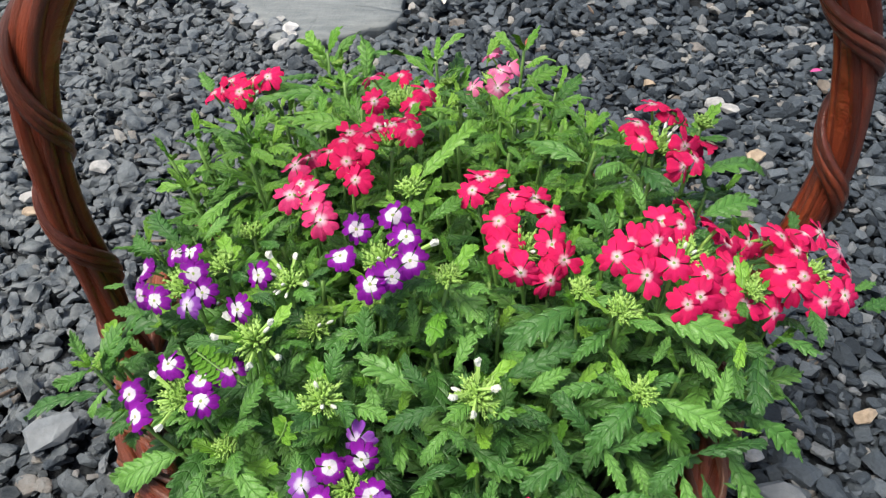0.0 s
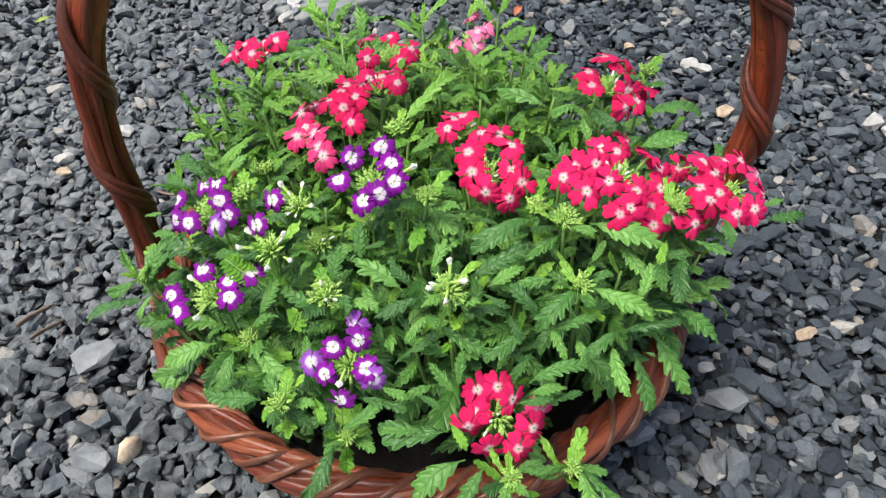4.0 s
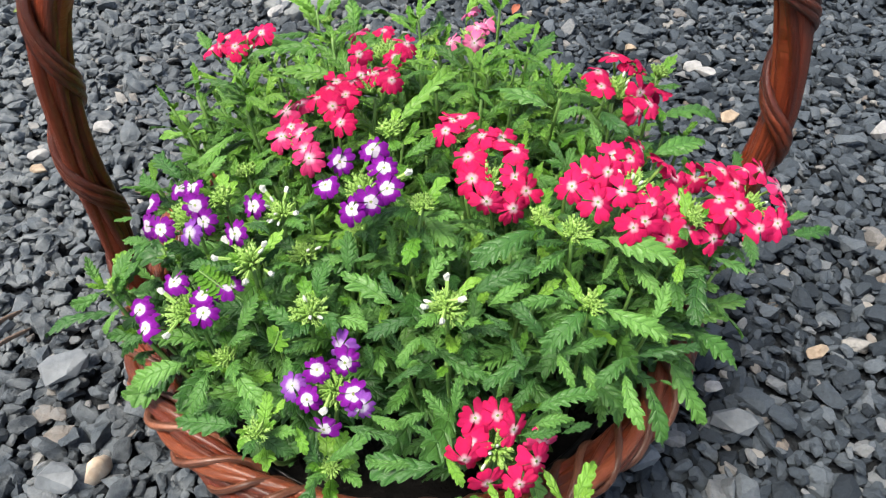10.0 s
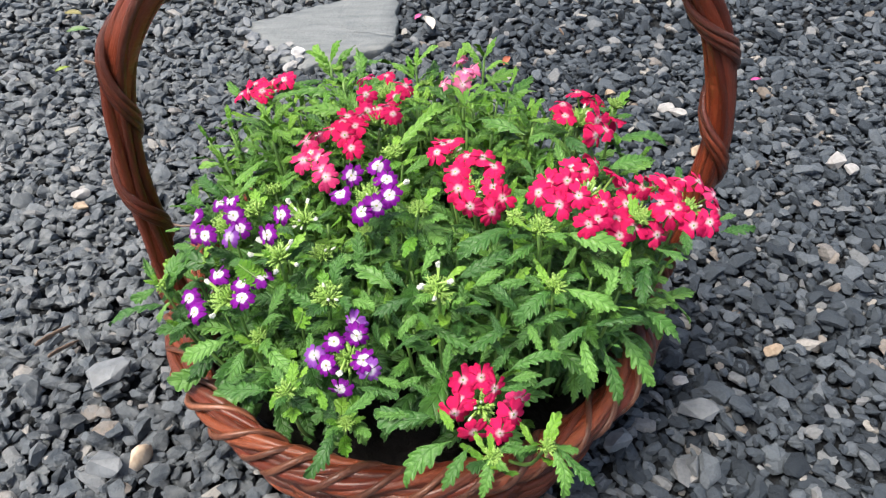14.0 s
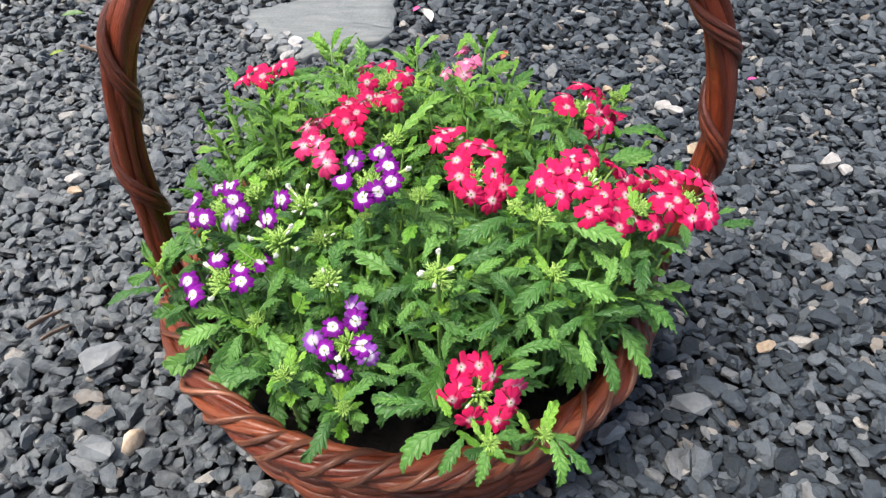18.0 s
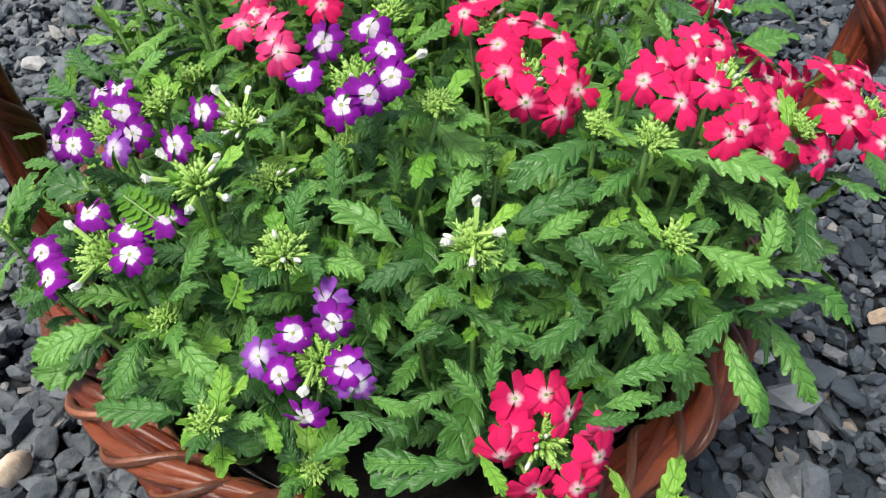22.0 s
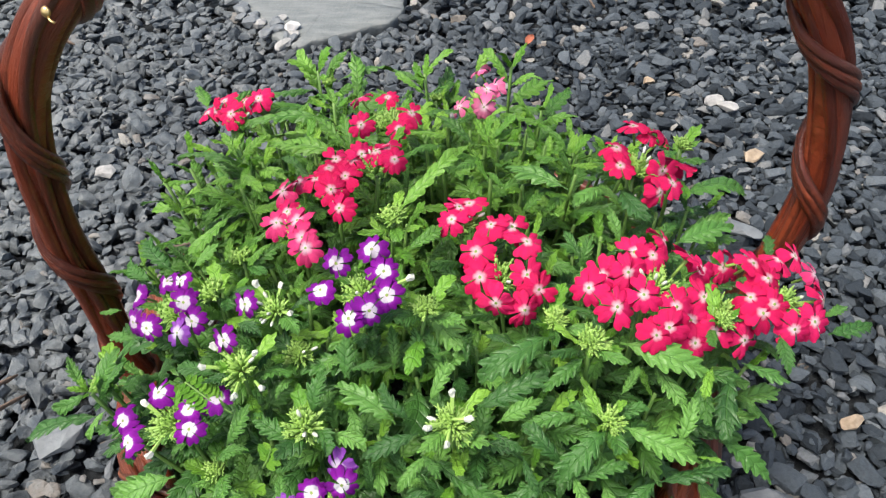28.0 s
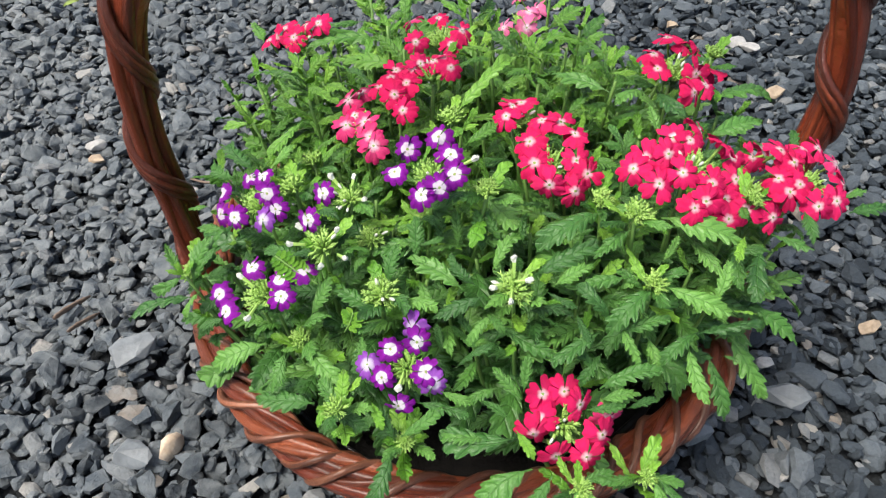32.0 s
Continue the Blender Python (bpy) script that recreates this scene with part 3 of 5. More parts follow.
for i in range(26):
    a = 2 * math.pi * (i + 0.5) / 26
    zz = np.linspace(0.002, 0.09, 7)
    kk = np.array([taper(q) for q in zz])
    rod("stake", basket, np.stack([BX + RA * kk * math.cos(a), BY + RB * kk * math.sin(a), zz], -1), 0.0036, M_WICKER, 6)

HANDLE_LINE = [(-0.168, 0.030), (-0.184, 0.085), (-0.189, 0.135), (-0.189, 0.175), (-0.190, 0.215), (-0.188, 0.248), (-0.182, 0.285), (-0.171, 0.318), (-0.154, 0.345), (-0.134, 0.366), (-0.110, 0.388), (-0.062, 0.420),
               (0.018, 0.442), (0.096, 0.430), (0.151, 0.397), (0.176, 0.371), (0.195, 0.343), (0.208, 0.320), (0.219, 0.290), (0.228, 0.252), (0.231, 0.212), (0.222, 0.150), (0.204, 0.085), (0.182, 0.030)]
HANDLE = smooth_path([(x, 0.341 + 0.115 * x, z) for x, z in HANDLE_LINE], 240)      # turned a little against the rim


def handle_axes():
    tan = np.gradient(HANDLE, axis=0)
    tan /= np.linalg.norm(tan, axis=1)[:, None]
    side = np.cross(tan, (0.0, 1.0, 0.0))
    side /= np.linalg.norm(side, axis=1)[:, None]
    return tan, side, np.cross(side, tan)


H_T, H_S, H_B = handle_axes()
H_LEN = np.concatenate([[0], np.cumsum(np.linalg.norm(np.diff(HANDLE, axis=0), axis=1))])


def handle_rod(phase, pitch, dist, r, mat, name, lo=0.0, hi=1.0, wob=0.0, flat=1.0):
    sel = (H_LEN >= lo * H_LEN[-1]) & (H_LEN <= hi * H_LEN[-1])
    ang = phase + 2 * math.pi * H_LEN[sel] / pitch + wob * np.sin(H_LEN[sel] * 31 + phase)
    p = HANDLE[sel] + dist * (H_S[sel] * np.cos(ang)[:, None] + H_B[sel] * np.sin(ang)[:, None])
    rod(name, basket, p, r * (1 + 0.1 * np.sin(H_LEN[sel] * 23 + phase * 2)), mat, 8, False, "", flat)


handle_rod(0.0, 0.9, 0.0012, 0.0092, M_HANDLE, "handle_rod", wob=0.3)
for i in range(5):
    handle_rod(i * 2 * math.pi / 5 + 0.5, 1.3, 0.0072, 0.0040 if i % 2 else 0.0032, M_WICKER_DARK if i == 2 else M_HANDLE, "handle_rod", wob=0.3)
for i in range(3):
    handle_rod(-0.36 * i + 0.3, 0.100, 0.0114 + 0.0005 * (i == 1), 0.0027, M_WICKER if i == 1 else M_WICKER_DARK, "handle_wrap", 0.02, 0.98, 0.3)

m, n, l, b = material("brass", 0.28, 0.5)
b.inputs["Metallic"].default_value = 1.0
b.inputs["Base Color"].default_value = (0.75, 0.52, 0.22, 1)
bump(n, l, b, noise_tex(n, l, 900.0, 3.0, n.new("ShaderNodeTexCoord").outputs["Object"]), 0.4, 0.0006)
M_BRASS = m
prof = [(0.0022, 0.0), (0.0025, 0.0005), (0.0022, 0.0011), (0.0013, 0.0016), (0.0003, 0.0018)]
nv_ = [(rr * math.cos(q * math.pi / 6), rr * math.sin(q * math.pi / 6), zz) for rr, zz in prof for q in range(12)]
nf_ = [(i * 12 + q, i * 12 + (q + 1) % 12, (i + 1) * 12 + (q + 1) % 12, (i + 1) * 12 + q) for i in range(4) for q in range(12)] + [tuple(range(48, 60))]
nail_at = Vector((-0.138, 0.3110, 0.3625))
nail_dir = Vector((-0.25, -0.85, 0.35)).normalized().to_track_quat("Z", "Y").to_matrix().to_4x4()
part("nail", mesh_of("nail", nv_, nf_, None, (M_BRASS,)), basket, Matrix.Translation(nail_at) @ nail_dir, "small round brass nail head")
part("wire_end", mesh_of("wire_end", *sweep(smooth_path([(0.001, -0.002, 0.0005), (0.0028, -0.0030, 0.0014), (0.0045, -0.0038, 0.0008)], 8), 0.0006, 6), (M_BRASS,)), basket, Matrix.Translation(nail_at) @ nail_dir, "bright bent wire end")

# ---- soil inside ----
m, n, l, b = material("wet_soil", 0.8, 0.3)
tc = n.new("ShaderNodeTexCoord").outputs["Object"]
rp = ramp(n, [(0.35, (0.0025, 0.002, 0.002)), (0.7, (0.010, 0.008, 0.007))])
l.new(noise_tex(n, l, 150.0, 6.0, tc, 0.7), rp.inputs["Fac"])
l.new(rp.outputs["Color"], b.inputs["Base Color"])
bump(n, l, b, noise_tex(n, l, 130.0, 6.0, tc, 0.7), 1.0, 0.006)
th = np.linspace(0, 2 * np.pi, 48, endpoint=False)
sv, sf = [(0, 0, 0.006)], []
for i, k in enumerate((0.25, 0.5, 0.66, 0.78, 0.835, 0.84)):
    for t in th:
        z = (0.006, 0.004, 0.002, 0.0, -0.004, -0.02)[i] + (rng.normal() * 0.0018 if i < 5 else 0)
        sv.append((RA * k * math.cos(t), RB * k * math.sin(t), z))
for j in range(48):
    sf.append((0, 1 + j, 1 + (j + 1) % 48))
    for i in range(5):
        a, c = 1 + i * 48, 1 + (i + 1) * 48
        sf.append((a + j, c + j, c + (j + 1) % 48, a + (j + 1) % 48))
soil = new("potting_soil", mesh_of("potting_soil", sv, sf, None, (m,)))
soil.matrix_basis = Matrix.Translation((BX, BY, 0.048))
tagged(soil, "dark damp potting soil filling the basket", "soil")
m, n, l, b = material("black_film", 0.35, 0.5)
b.inputs["Base Color"].default_value = (0.008, 0.008, 0.009, 1)
bump(n, l, b, noise_tex(n, l, 60.0, 4.0, n.new("ShaderNodeTexCoord").outputs["Object"]), 0.6, 0.004)
lv, lf = [], []
for i, (k, z) in enumerate(((0.72, 0.010), (0.79, 0.025), (0.84, 0.040), (0.865, 0.052), (0.873, 0.060), (0.860, 0.061), (0.850, 0.052))):
    for t in th:
        w = 1 + 0.012 * math.sin(9 * t + i)
        lv.append((RA * k * w * math.cos(t), RB * k * w * math.sin(t), z))
for i in range(6):
    for j in range(48):
        lf.append((i * 48 + j, i * 48 + (j + 1) % 48, (i + 1) * 48 + (j + 1) % 48, (i + 1) * 48 + j))
lf.append(tuple(range(48))[::-1])
liner = new("plastic_liner", mesh_of("plastic_liner", lv, lf, None, (m,)))
liner.matrix_basis = Matrix.Translation((BX, BY, 0))
tagged(liner, "black plastic film lining the inside of the basket", "plastic liner")

# ---- plants ----
def canopy(x, y):
    """Height of the leaf cushion."""
    u, v = x - 0.01, y - 0.285
    return 0.254 + 0.068 * u + 0.193 * v - 0.935 * u * u - 2.045 * v * v - 0.818 * u * v


def leaf_mesh(seed, mat, lobes=6, width=0.24, arch=0.10, fold=0.22, depth=0.42, nu=46, nv=3):
    """A lobed verbena leaf 1 long from the origin along +Y: forward-pointing lobes, each with its impressed vein, and puckered between the veins."""
    r = np.random.default_rng(seed)
    twist, side_bend = r.normal() * 0.35, r.normal() * 0.10
    shift = (0.0, r.uniform(0.15, 0.45))
    uneven = r.uniform(0.78, 1.15, (2, lobes + 3))
    cols = np.concatenate([-np.linspace(1, 0, nv + 1), np.linspace(0, 1, nv + 1)[1:]])
    verts, uvs = [], []
    for u in np.linspace(0, 1, nu + 1):
        t = max(0.0, (u - 0.10) / 0.90)
        half = width * 2.25 * t ** 0.60 * (1.0 - t) ** 1.10 + 0.014 * (1 - u) + 0.001
        slant = radians(56 - 28 * u)
        for c in cols:
            a, right = abs(c), c > 0
            cell = t ** 0.92 * lobes + shift[right]
            ph = cell % 1.0
            lobe = math.sin(math.pi * ph ** 1.2) ** 0.72 - 0.07 * (0.5 - 0.5 * math.cos(6 * math.pi * ph)) * (1 - abs(2 * ph - 1))
            cut = depth * (1.12 - 0.45 * t) * min(1.0, t * 9)
            reach = half * (1 - cut * a * a * (1 - lobe)) * (1 + (uneven[int(right), int(cell)] - 1) * a * min(1.0, t * 6)) / math.sin(slant)
            x = c * reach * math.sin(slant)
            y = u * 0.95 + a * reach * math.cos(slant)
            groove = 1.0 - math.exp(-((ph - 0.5) / 0.17) ** 2)
            z = arch * 4 * u * (1 - u) * 0.5 + fold * abs(x) * (1.15 - 0.6 * a)
            z += 0.022 * (groove - 0.55) * math.sin(math.pi * min(1.0, a * 0.85 + 0.02)) * min(1.0, half * 9)
            z -= 0.22 * half * a ** 3 * (0.4 + lobe)
            z += 0.035 * math.sin(u * 8 + seed) * c * min(1.0, t * 4) + twist * x * u
            verts.append((x + side_bend * 4 * u * (1 - u) * 0.5, y, z))
            uvs.append((0.5 + c * 0.5, cell / 10))
    k = len(cols)
    faces = [(i * k + j, i * k + j + 1, (i + 1) * k + j + 1, (i + 1) * k + j) for i in range(nu) for j in range(k - 1)]
    return mesh_of("leaf", verts, faces, uvs, (mat,))


LEAVES = [leaf_mesh(i, M_LEAF, (6, 7, 6, 5)[i % 4], 0.188 + 0.018 * (i % 4), (0.10, 0.22, 0.32, 0.05)[i % 4], (0.34, 0.14, 0.46)[i % 3], 0.39 + 0.06 * (i % 3)) for i in range(14)]
NARROW = [leaf_mesh(70 + i, M_FRESH, 6 + i % 2, 0.165 + 0.018 * (i % 3), (0.12, 0.26, 0.04)[i % 3], (0.35, 0.15, 0.45)[i % 3], 0.28 + 0.04 * (i % 3)) for i in range(8)]
YOUNG = [leaf_mesh(40 + i, M_YOUNG, 4 + i % 2, 0.165 + 0.02 * (i % 3), (-0.10, 0.05, 0.20)[i % 3], 0.5, 0.42, 28, 2) for i in range(6)]


def leaf(plant, base, tip, roll=0.0, young=False, pick=None, wide=1.0):
    """A leaf object from base to tip; roll in degrees about its length."""
    b, t = Vector(base), Vector(tip)
    d = t - b
    n = d.length
    y = d.normalized()
    x = y.cross(Vector((0, 0, 1)))
    x = Vector((1, 0, 0)) if x.length < 1e-3 else x.normalized()
    z = x.cross(y)
    m = Matrix((x, y, z)).transposed().to_4x4()
    wide *= 1.2 if plant is purple else 1.0
    m = Matrix.Translation(b) @ m @ pose(0, 0, 0, 0, roll, 0) @ Matrix.Diagonal((n * wide, n, n, 1))
    pool = YOUNG if young else NARROW if plant in (pink, red_back) else LEAVES
    return part("leaf", pool[rng.integers(len(pool)) if pick is None else pick % len(pool)], plant, m)


def floret_mesh(seed, mat, broad=0.40):
    """Five notched petals round a tube, radius 1, facing +Z."""
    r = np.random.default_rng(seed)
    pieces = []
    ns, nt = 6, 6
    for k in range(5):
        a0 = 2 * math.pi * k / 5 + r.normal() * 0.07
        size, lift, cup = r.uniform(0.86, 1.08), r.normal() * 0.15, r.normal() * 0.22
        v, uv = [], []
        for i in range(ns + 1):
            s = i / ns
            for j in range(nt + 1):
                t = -1 + 2 * j / nt
                w = 0.055 + broad * math.sin(min(1.0, s * 0.78 + 0.02) * math.pi * 0.62) ** 1.25
                rad = (0.06 + 0.94 * s) * size
                rad -= s ** 3 * (0.20 * math.exp(-(t / 0.28) ** 2) + 0.22 * abs(t) ** 3)
                lx, ly = rad, t * w * (1 - 0.22 * s ** 6 * t * t)
                z = 0.04 + lift * s - 0.09 * s * math.exp(-(t / 0.22) ** 2) - 0.27 * s * s + cup * t * s - 0.10 * t * t * s + 0.02 * r.normal() * s + 0.006 * k
                v.append((lx * math.cos(a0) - ly * math.sin(a0), lx * math.sin(a0) + ly * math.cos(a0), z))
                uv.append((0.5 + 0.5 * t, min(1.0, math.hypot(lx, ly))))
        f = [(i * (nt + 1) + j, (i + 1) * (nt + 1) + j, (i + 1) * (nt + 1) + j + 1, i * (nt + 1) + j + 1) for i in range(ns) for j in range(nt)]
        pieces.append((np.array(v), f, np.array(uv), 0))
    v, f, uv = sweep([(0, 0, 0.03), (0, 0, -0.5), (0.05, 0.02, -1.25)], (0.10, 0.085, 0.075), 6)
    uv[:, :] = 0.0
    pieces.append((v, f, uv, 1))
    v, f, uv, sl = joined(pieces)
    return mesh_of("floret", v, f, uv, (mat, M_CALYX), True, sl)


FLORETS = {key: [floret_mesh(200 + 17 * j + 5 * i, mat, 0.41 if j < 2 else 0.40) for i in range(5)] for j, (key, mat) in enumerate(
    (("purple", M_PURPLE), ("lilac", M_LILAC), ("red", M_RED), ("rose", M_ROSE), ("pink", M_PINK)))}


def cluster_mesh(name, seed, count, length, pale, dome=1.1, open_buds=0):
    """A tuft of calyx tubes fanning out of one point; some end in a pale bud."""
    r = np.random.default_rng(seed)
    pieces = []
    for i in range(count):
        el = dome * math.sqrt((i + 0.5) / count)
        az = i * 2.39996 + r.normal() * 0.2
        d = np.array((math.sin(el) * math.cos(az), math.sin(el) * math.sin(az), math.cos(el)))
        n = length * r.uniform(0.75, 1.12) * (0.75 + 0.25 * el / dome)
        bend = np.array((0, 0, 0.15 * n))
        p = np.array([d * n * 0.12, d * n * 0.6 + bend * 0.3, d * n + bend])
        v, f, uv = sweep(p, (0.0004, 0.0008, 0.0010 if i % 2 else 0.0007), 5)
        pieces.append((v, f, uv, 0))
        if i >= count - open_buds or r.random() < pale:
            q = np.array([d * n + bend * 0.9, d * (n + 0.0012) + bend, d * (n + 0.0030) + bend, d * (n + 0.0042) + bend])
            v, f, uv = sweep(q, (0.0006, 0.0009, 0.0009, 0.0003), 5)
            pieces.append((v, f, uv, 1))
        else:
            for s in (-1, 1):
                tip = d * (n + 0.0018) + bend + np.cross(d, (0.3, 0.5, 0.8)) * 0.0009 * s
                v, f, uv = sweep([d * n + bend, tip], (0.0006, 0.0002), 4)
                pieces.append((v, f, uv, 0))
    v, f, uv, sl = joined(pieces)
    return mesh_of(name, v, f, uv, (M_CALYX, M_BUD), True, sl)


HEAD_TUFT = [cluster_mesh("flower_head", 300 + i, 44, 0.0112, 0.03, 0.95) for i in range(3)]
BUD_TUFT = [cluster_mesh("bud_head", 320 + i, 40, 0.0062, 0.0, 1.25) for i in range(4)]
PALE_TUFT = [cluster_mesh("bud_head", 340 + i, 60, 0.0080, 0.03, 1.5) for i in range(3)]
SPENT_TUFT = [cluster_mesh("spent_head", 360 + i, 34, 0.0086, 0.16, 1.35) for i in range(2)]


def facing(n, at, spin=0.0, scale=1.0):
    """Pose at a point with +Z along n."""
    q = Vector(n).normalized().to_track_quat("Z", "Y").to_matrix().to_4x4()
    return Matrix.Translation(at) @ q @ pose(0, 0, 0, 0, 0, spin) @ Matrix.Diagonal((scale, scale, scale, 1))


def stem(plant, top, foot=None, r=0.0010):
    top = np.array(top, float)
    if foot is None:
        c = np.array(plant.matrix_basis.translation)
        foot = np.array((top[0] + (c[0] - top[0]) * 0.8, top[1] + (max(c[1], 0.235) - top[1]) * 0.8, 0.052))
    mid = (top + foot) / 2 + np.array(((top[0] - foot[0]) * 0.25, (top[1] - foot[1]) * 0.25, 0.012))
    path = smooth_path([foot, mid, top], 9)
    rod("stem", plant, path, np.linspace(r * 1.5, r, 9), M_STEM, 6)
    return path


def shoot(plant, top, pairs=4, size=0.036, spin=0.0, gap=0.013, rosette=True, young=2, lift=0.0, wide=1.0):
    """A stem with crossed pairs of leaves under its tip."""
    path = stem(plant, top)
    young = young if rosette else 0
    seg = np.linalg.norm(np.diff(path, axis=0), axis=1)
    along = np.concatenate([[0], np.cumsum(seg[::-1])])
    back = path[::-1]
    for k in range(pairs):
        d = 0.004 + gap * (k + 0.25 * (not rosette)) * (1 + 0.12 * k)
        at = np.array([np.interp(d, along, back[:, i]) for i in range(3)])
        n = size * (0.42 + 0.24 * k if k < 3 else 1.0) * rng.uniform(0.85, 1.12)
        for s in (0, math.pi):
            a = spin + (k % 2) * math.pi / 2 + s + rng.normal() * 0.2
            e = (0.75, 0.38, 0.12, -0.12, -0.3)[min(k, 4)] + lift + rng.normal() * 0.14
            tip = at + n * np.array((math.cos(a) * math.cos(e), math.sin(a) * math.cos(e), math.sin(e)))
            leaf(plant, at, tip, rng.normal() * 12, k < young, None, wide)


front = []          # low flower heads at the front edge
taken = []          # where flower and bud heads stand, with the room they need


def flower_head(plant, at, up, florets, colour, size=0.0088, leaves=3):
    """A flower head on its stem: tuft of calyxes with florets round it. florets: offsets from the centre."""
    at, up = Vector(at), Vector(up).normalized()
    taken.append((at.x, at.y, 0.022))
    if at.y < 0.215:
        front.append((at.x, at.y))
    head = part("flower_head", HEAD_TUFT[rng.integers(3)], plant, facing(up, at - up * 0.0125, rng.uniform(0, 360)))
    pool = FLORETS[colour]
    for i, (dx, dy, dz, *own) in enumerate(florets):
        d = Vector((dx, dy, dz))
        out = (up + d / 0.022 * 0.42 + Vector((0, -0.36, 0.1)) + Vector(rng.normal(size=3) * 0.27)).normalized()
        kind = FLORETS[own[0]] if own else pool
        part("floret", kind[rng.integers(5)], head, facing(out, at + d, rng.uniform(0, 360), size * rng.uniform(0.88, 1.02)))
    shoot(plant, at - up * 0.016, leaves if at.y < 0.215 else leaves + 3, 0.038, rng.uniform(0, 3), 0.014, False)
    return head


def lone_floret(head, at, out, colour, size=0.0080):
    """A single open floret left on a spent head."""
    part("floret", FLORETS[colour][1], head, facing(out, at, 20, size))


def closed_bud(head, at, out):
    """A whitish closed bud, puckered and blunt, on a green tube."""
    k = rng.uniform(0.70, 0.98)
    v, f, uv = sweep([(0, 0, -0.009), (0, 0, -0.0016), (0.0002, 0, -0.0008), (0.0003, 0.0002, 0.0006 * k), (-0.0002, 0.0003, 0.0019 * k), (0.0002, 0, 0.0022 * k)],
                     (0.0007, 0.0010, 0.0013, 0.0019 * k, 0.0016 * k, 0.0006), 5)
    v[15:] += rng.normal(size=v[15:].shape) * 0.00028
    part("bud", mesh_of("bud", v, f, uv, (M_CALYX, M_BUD), False, [0] * 5 + [1] * (len(f) - 5)), head, facing(out, at), "whitish closed bud")


def bud_cluster(plant, at, kind=0, scale=1.0, spin=0.0, pairs=4, size=0.036):
    """A shoot ending in a tuft of green buds."""
    up = Vector((at[0] - 0.01, at[1] - 0.30, 0.28)).normalized()
    taken.append((at[0], at[1], 0.012))
    pool = (BUD_TUFT, PALE_TUFT, SPENT_TUFT)[kind]
    ob = part(pool[0].name.split(".")[0], pool[rng.integers(len(pool))], plant, facing(up, Vector(at) - up * 0.006 * scale, rng.uniform(0, 360), scale))
    shoot(plant, np.array(at) - np.array(up) * 0.006 * scale, pairs, size, spin)
    for k in range(4):
        a, n = spin + 0.8 + k * 1.57 + rng.normal() * 0.25, rng.uniform(0.018, 0.027)
        foot = np.array(at) - np.array(up) * (0.010 + 0.004 * (k % 2))
        leaf(plant, foot, foot + n * np.array((math.cos(a) * 0.93, math.sin(a) * 0.93, 0.36)), rng.normal() * 12, k == 0)
    return ob


purple = thing("verbena_plant", (-0.070, 0.235, 0.052), "verbena plant with purple white-eyed flower heads, in the basket", "flower plant", "verbenas in the basket")
red_front = thing("verbena_plant", (0.050, 0.185, 0.052), "verbena plant with one crimson flower head, in the basket", "flower plant", "verbenas in the basket")
red_right = thing("verbena_plant", (0.115, 0.270, 0.052), "verbena plant with many crimson white-eyed flower heads, in the basket", "flower plant", "verbenas in the basket")
red_back = thing("verbena_plant", (-0.050, 0.350, 0.052), "verbena plant with rose-red flower heads on long stems, in the basket", "flower plant", "verbenas in the basket")
pink = thing("verbena_plant", (0.040, 0.400, 0.052), "verbena plant with one small pink flower head, in the basket", "flower plant", "verbenas in the basket")
PLANTS = (purple, red_front, red_right, red_back, pink)
head = flower_head(purple, (-0.0099, 0.2499, 0.2651), (-0.0497, -0.3442, 0.9376), [(-0.0121, 0.0132, 0.0011), (0.0033, 0.0202, 0.0034), (0.0100, 0.0082, 0.0019), (0.0124, -0.0025, -0.0018),
    (0.0051, -0.0094, -0.0045), (-0.0037, -0.0123, -0.0067), (-0.0180, 0.0012, -0.0038)], "purple", 0.0085)
closed_bud(head, (0.0124, 0.2523, 0.2691), (0.8590, -0.0177, 0.5674))
flower_head(purple, (-0.1127, 0.2655, 0.2283), (-0.2978, -0.2868, 0.9105), [(-0.0040, 0.0168, 0.0010), (-0.0235, 0.0164, -0.0112), (0.0092, 0.0018, 0.0026), (0.0155, -0.0076, -0.0003),
    (-0.0093, -0.0073, -0.0072), (-0.0203, 0.0002, -0.0121), (0.0042, 0.0153, 0.0036), (0.0089, -0.0124, -0.0035, 'lilac')], "purple", 0.0085)
head = flower_head(purple, (-0.0989, 0.2071, 0.2191), (-0.2504, -0.4395, 0.8626), [(-0.0040, 0.0131, 0.0034), (0.0241, 0.0106, 0.0048), (0.0126, 0.0046, 0.0039), (0.0141, -0.0033, 0.0002),
    (-0.0230, 0.0062, -0.0106), (-0.0170, -0.0044, -0.0118)], "purple", 0.0085, 2)
closed_bud(head, (-0.1003, 0.1926, 0.2151), (-0.2425, -0.9954, 0.1017))
closed_bud(head, (-0.1081, 0.2153, 0.2208), (-0.8352, 0.4289, 0.4224))
head = flower_head(purple, (-0.0215, 0.1750, 0.2006), (-0.0714, -0.5236, 0.8490), [(-0.0070, 0.0086, 0.0033), (0.0062, 0.0117, 0.0055), (0.0037, 0.0190, 0.0074, 'lilac'), (0.0112, -0.0013, -0.0012),
    (-0.0107, -0.0030, -0.0043), (-0.0187, 0.0037, -0.0033, 'lilac'), (0.0150, -0.0054, -0.0050, 'lilac'), (-0.0021, -0.0137, -0.0123)], "purple", 0.0087, 2)
closed_bud(head, (-0.0230, 0.1653, 0.1978), (-0.1671, -1.0147, 0.0498))
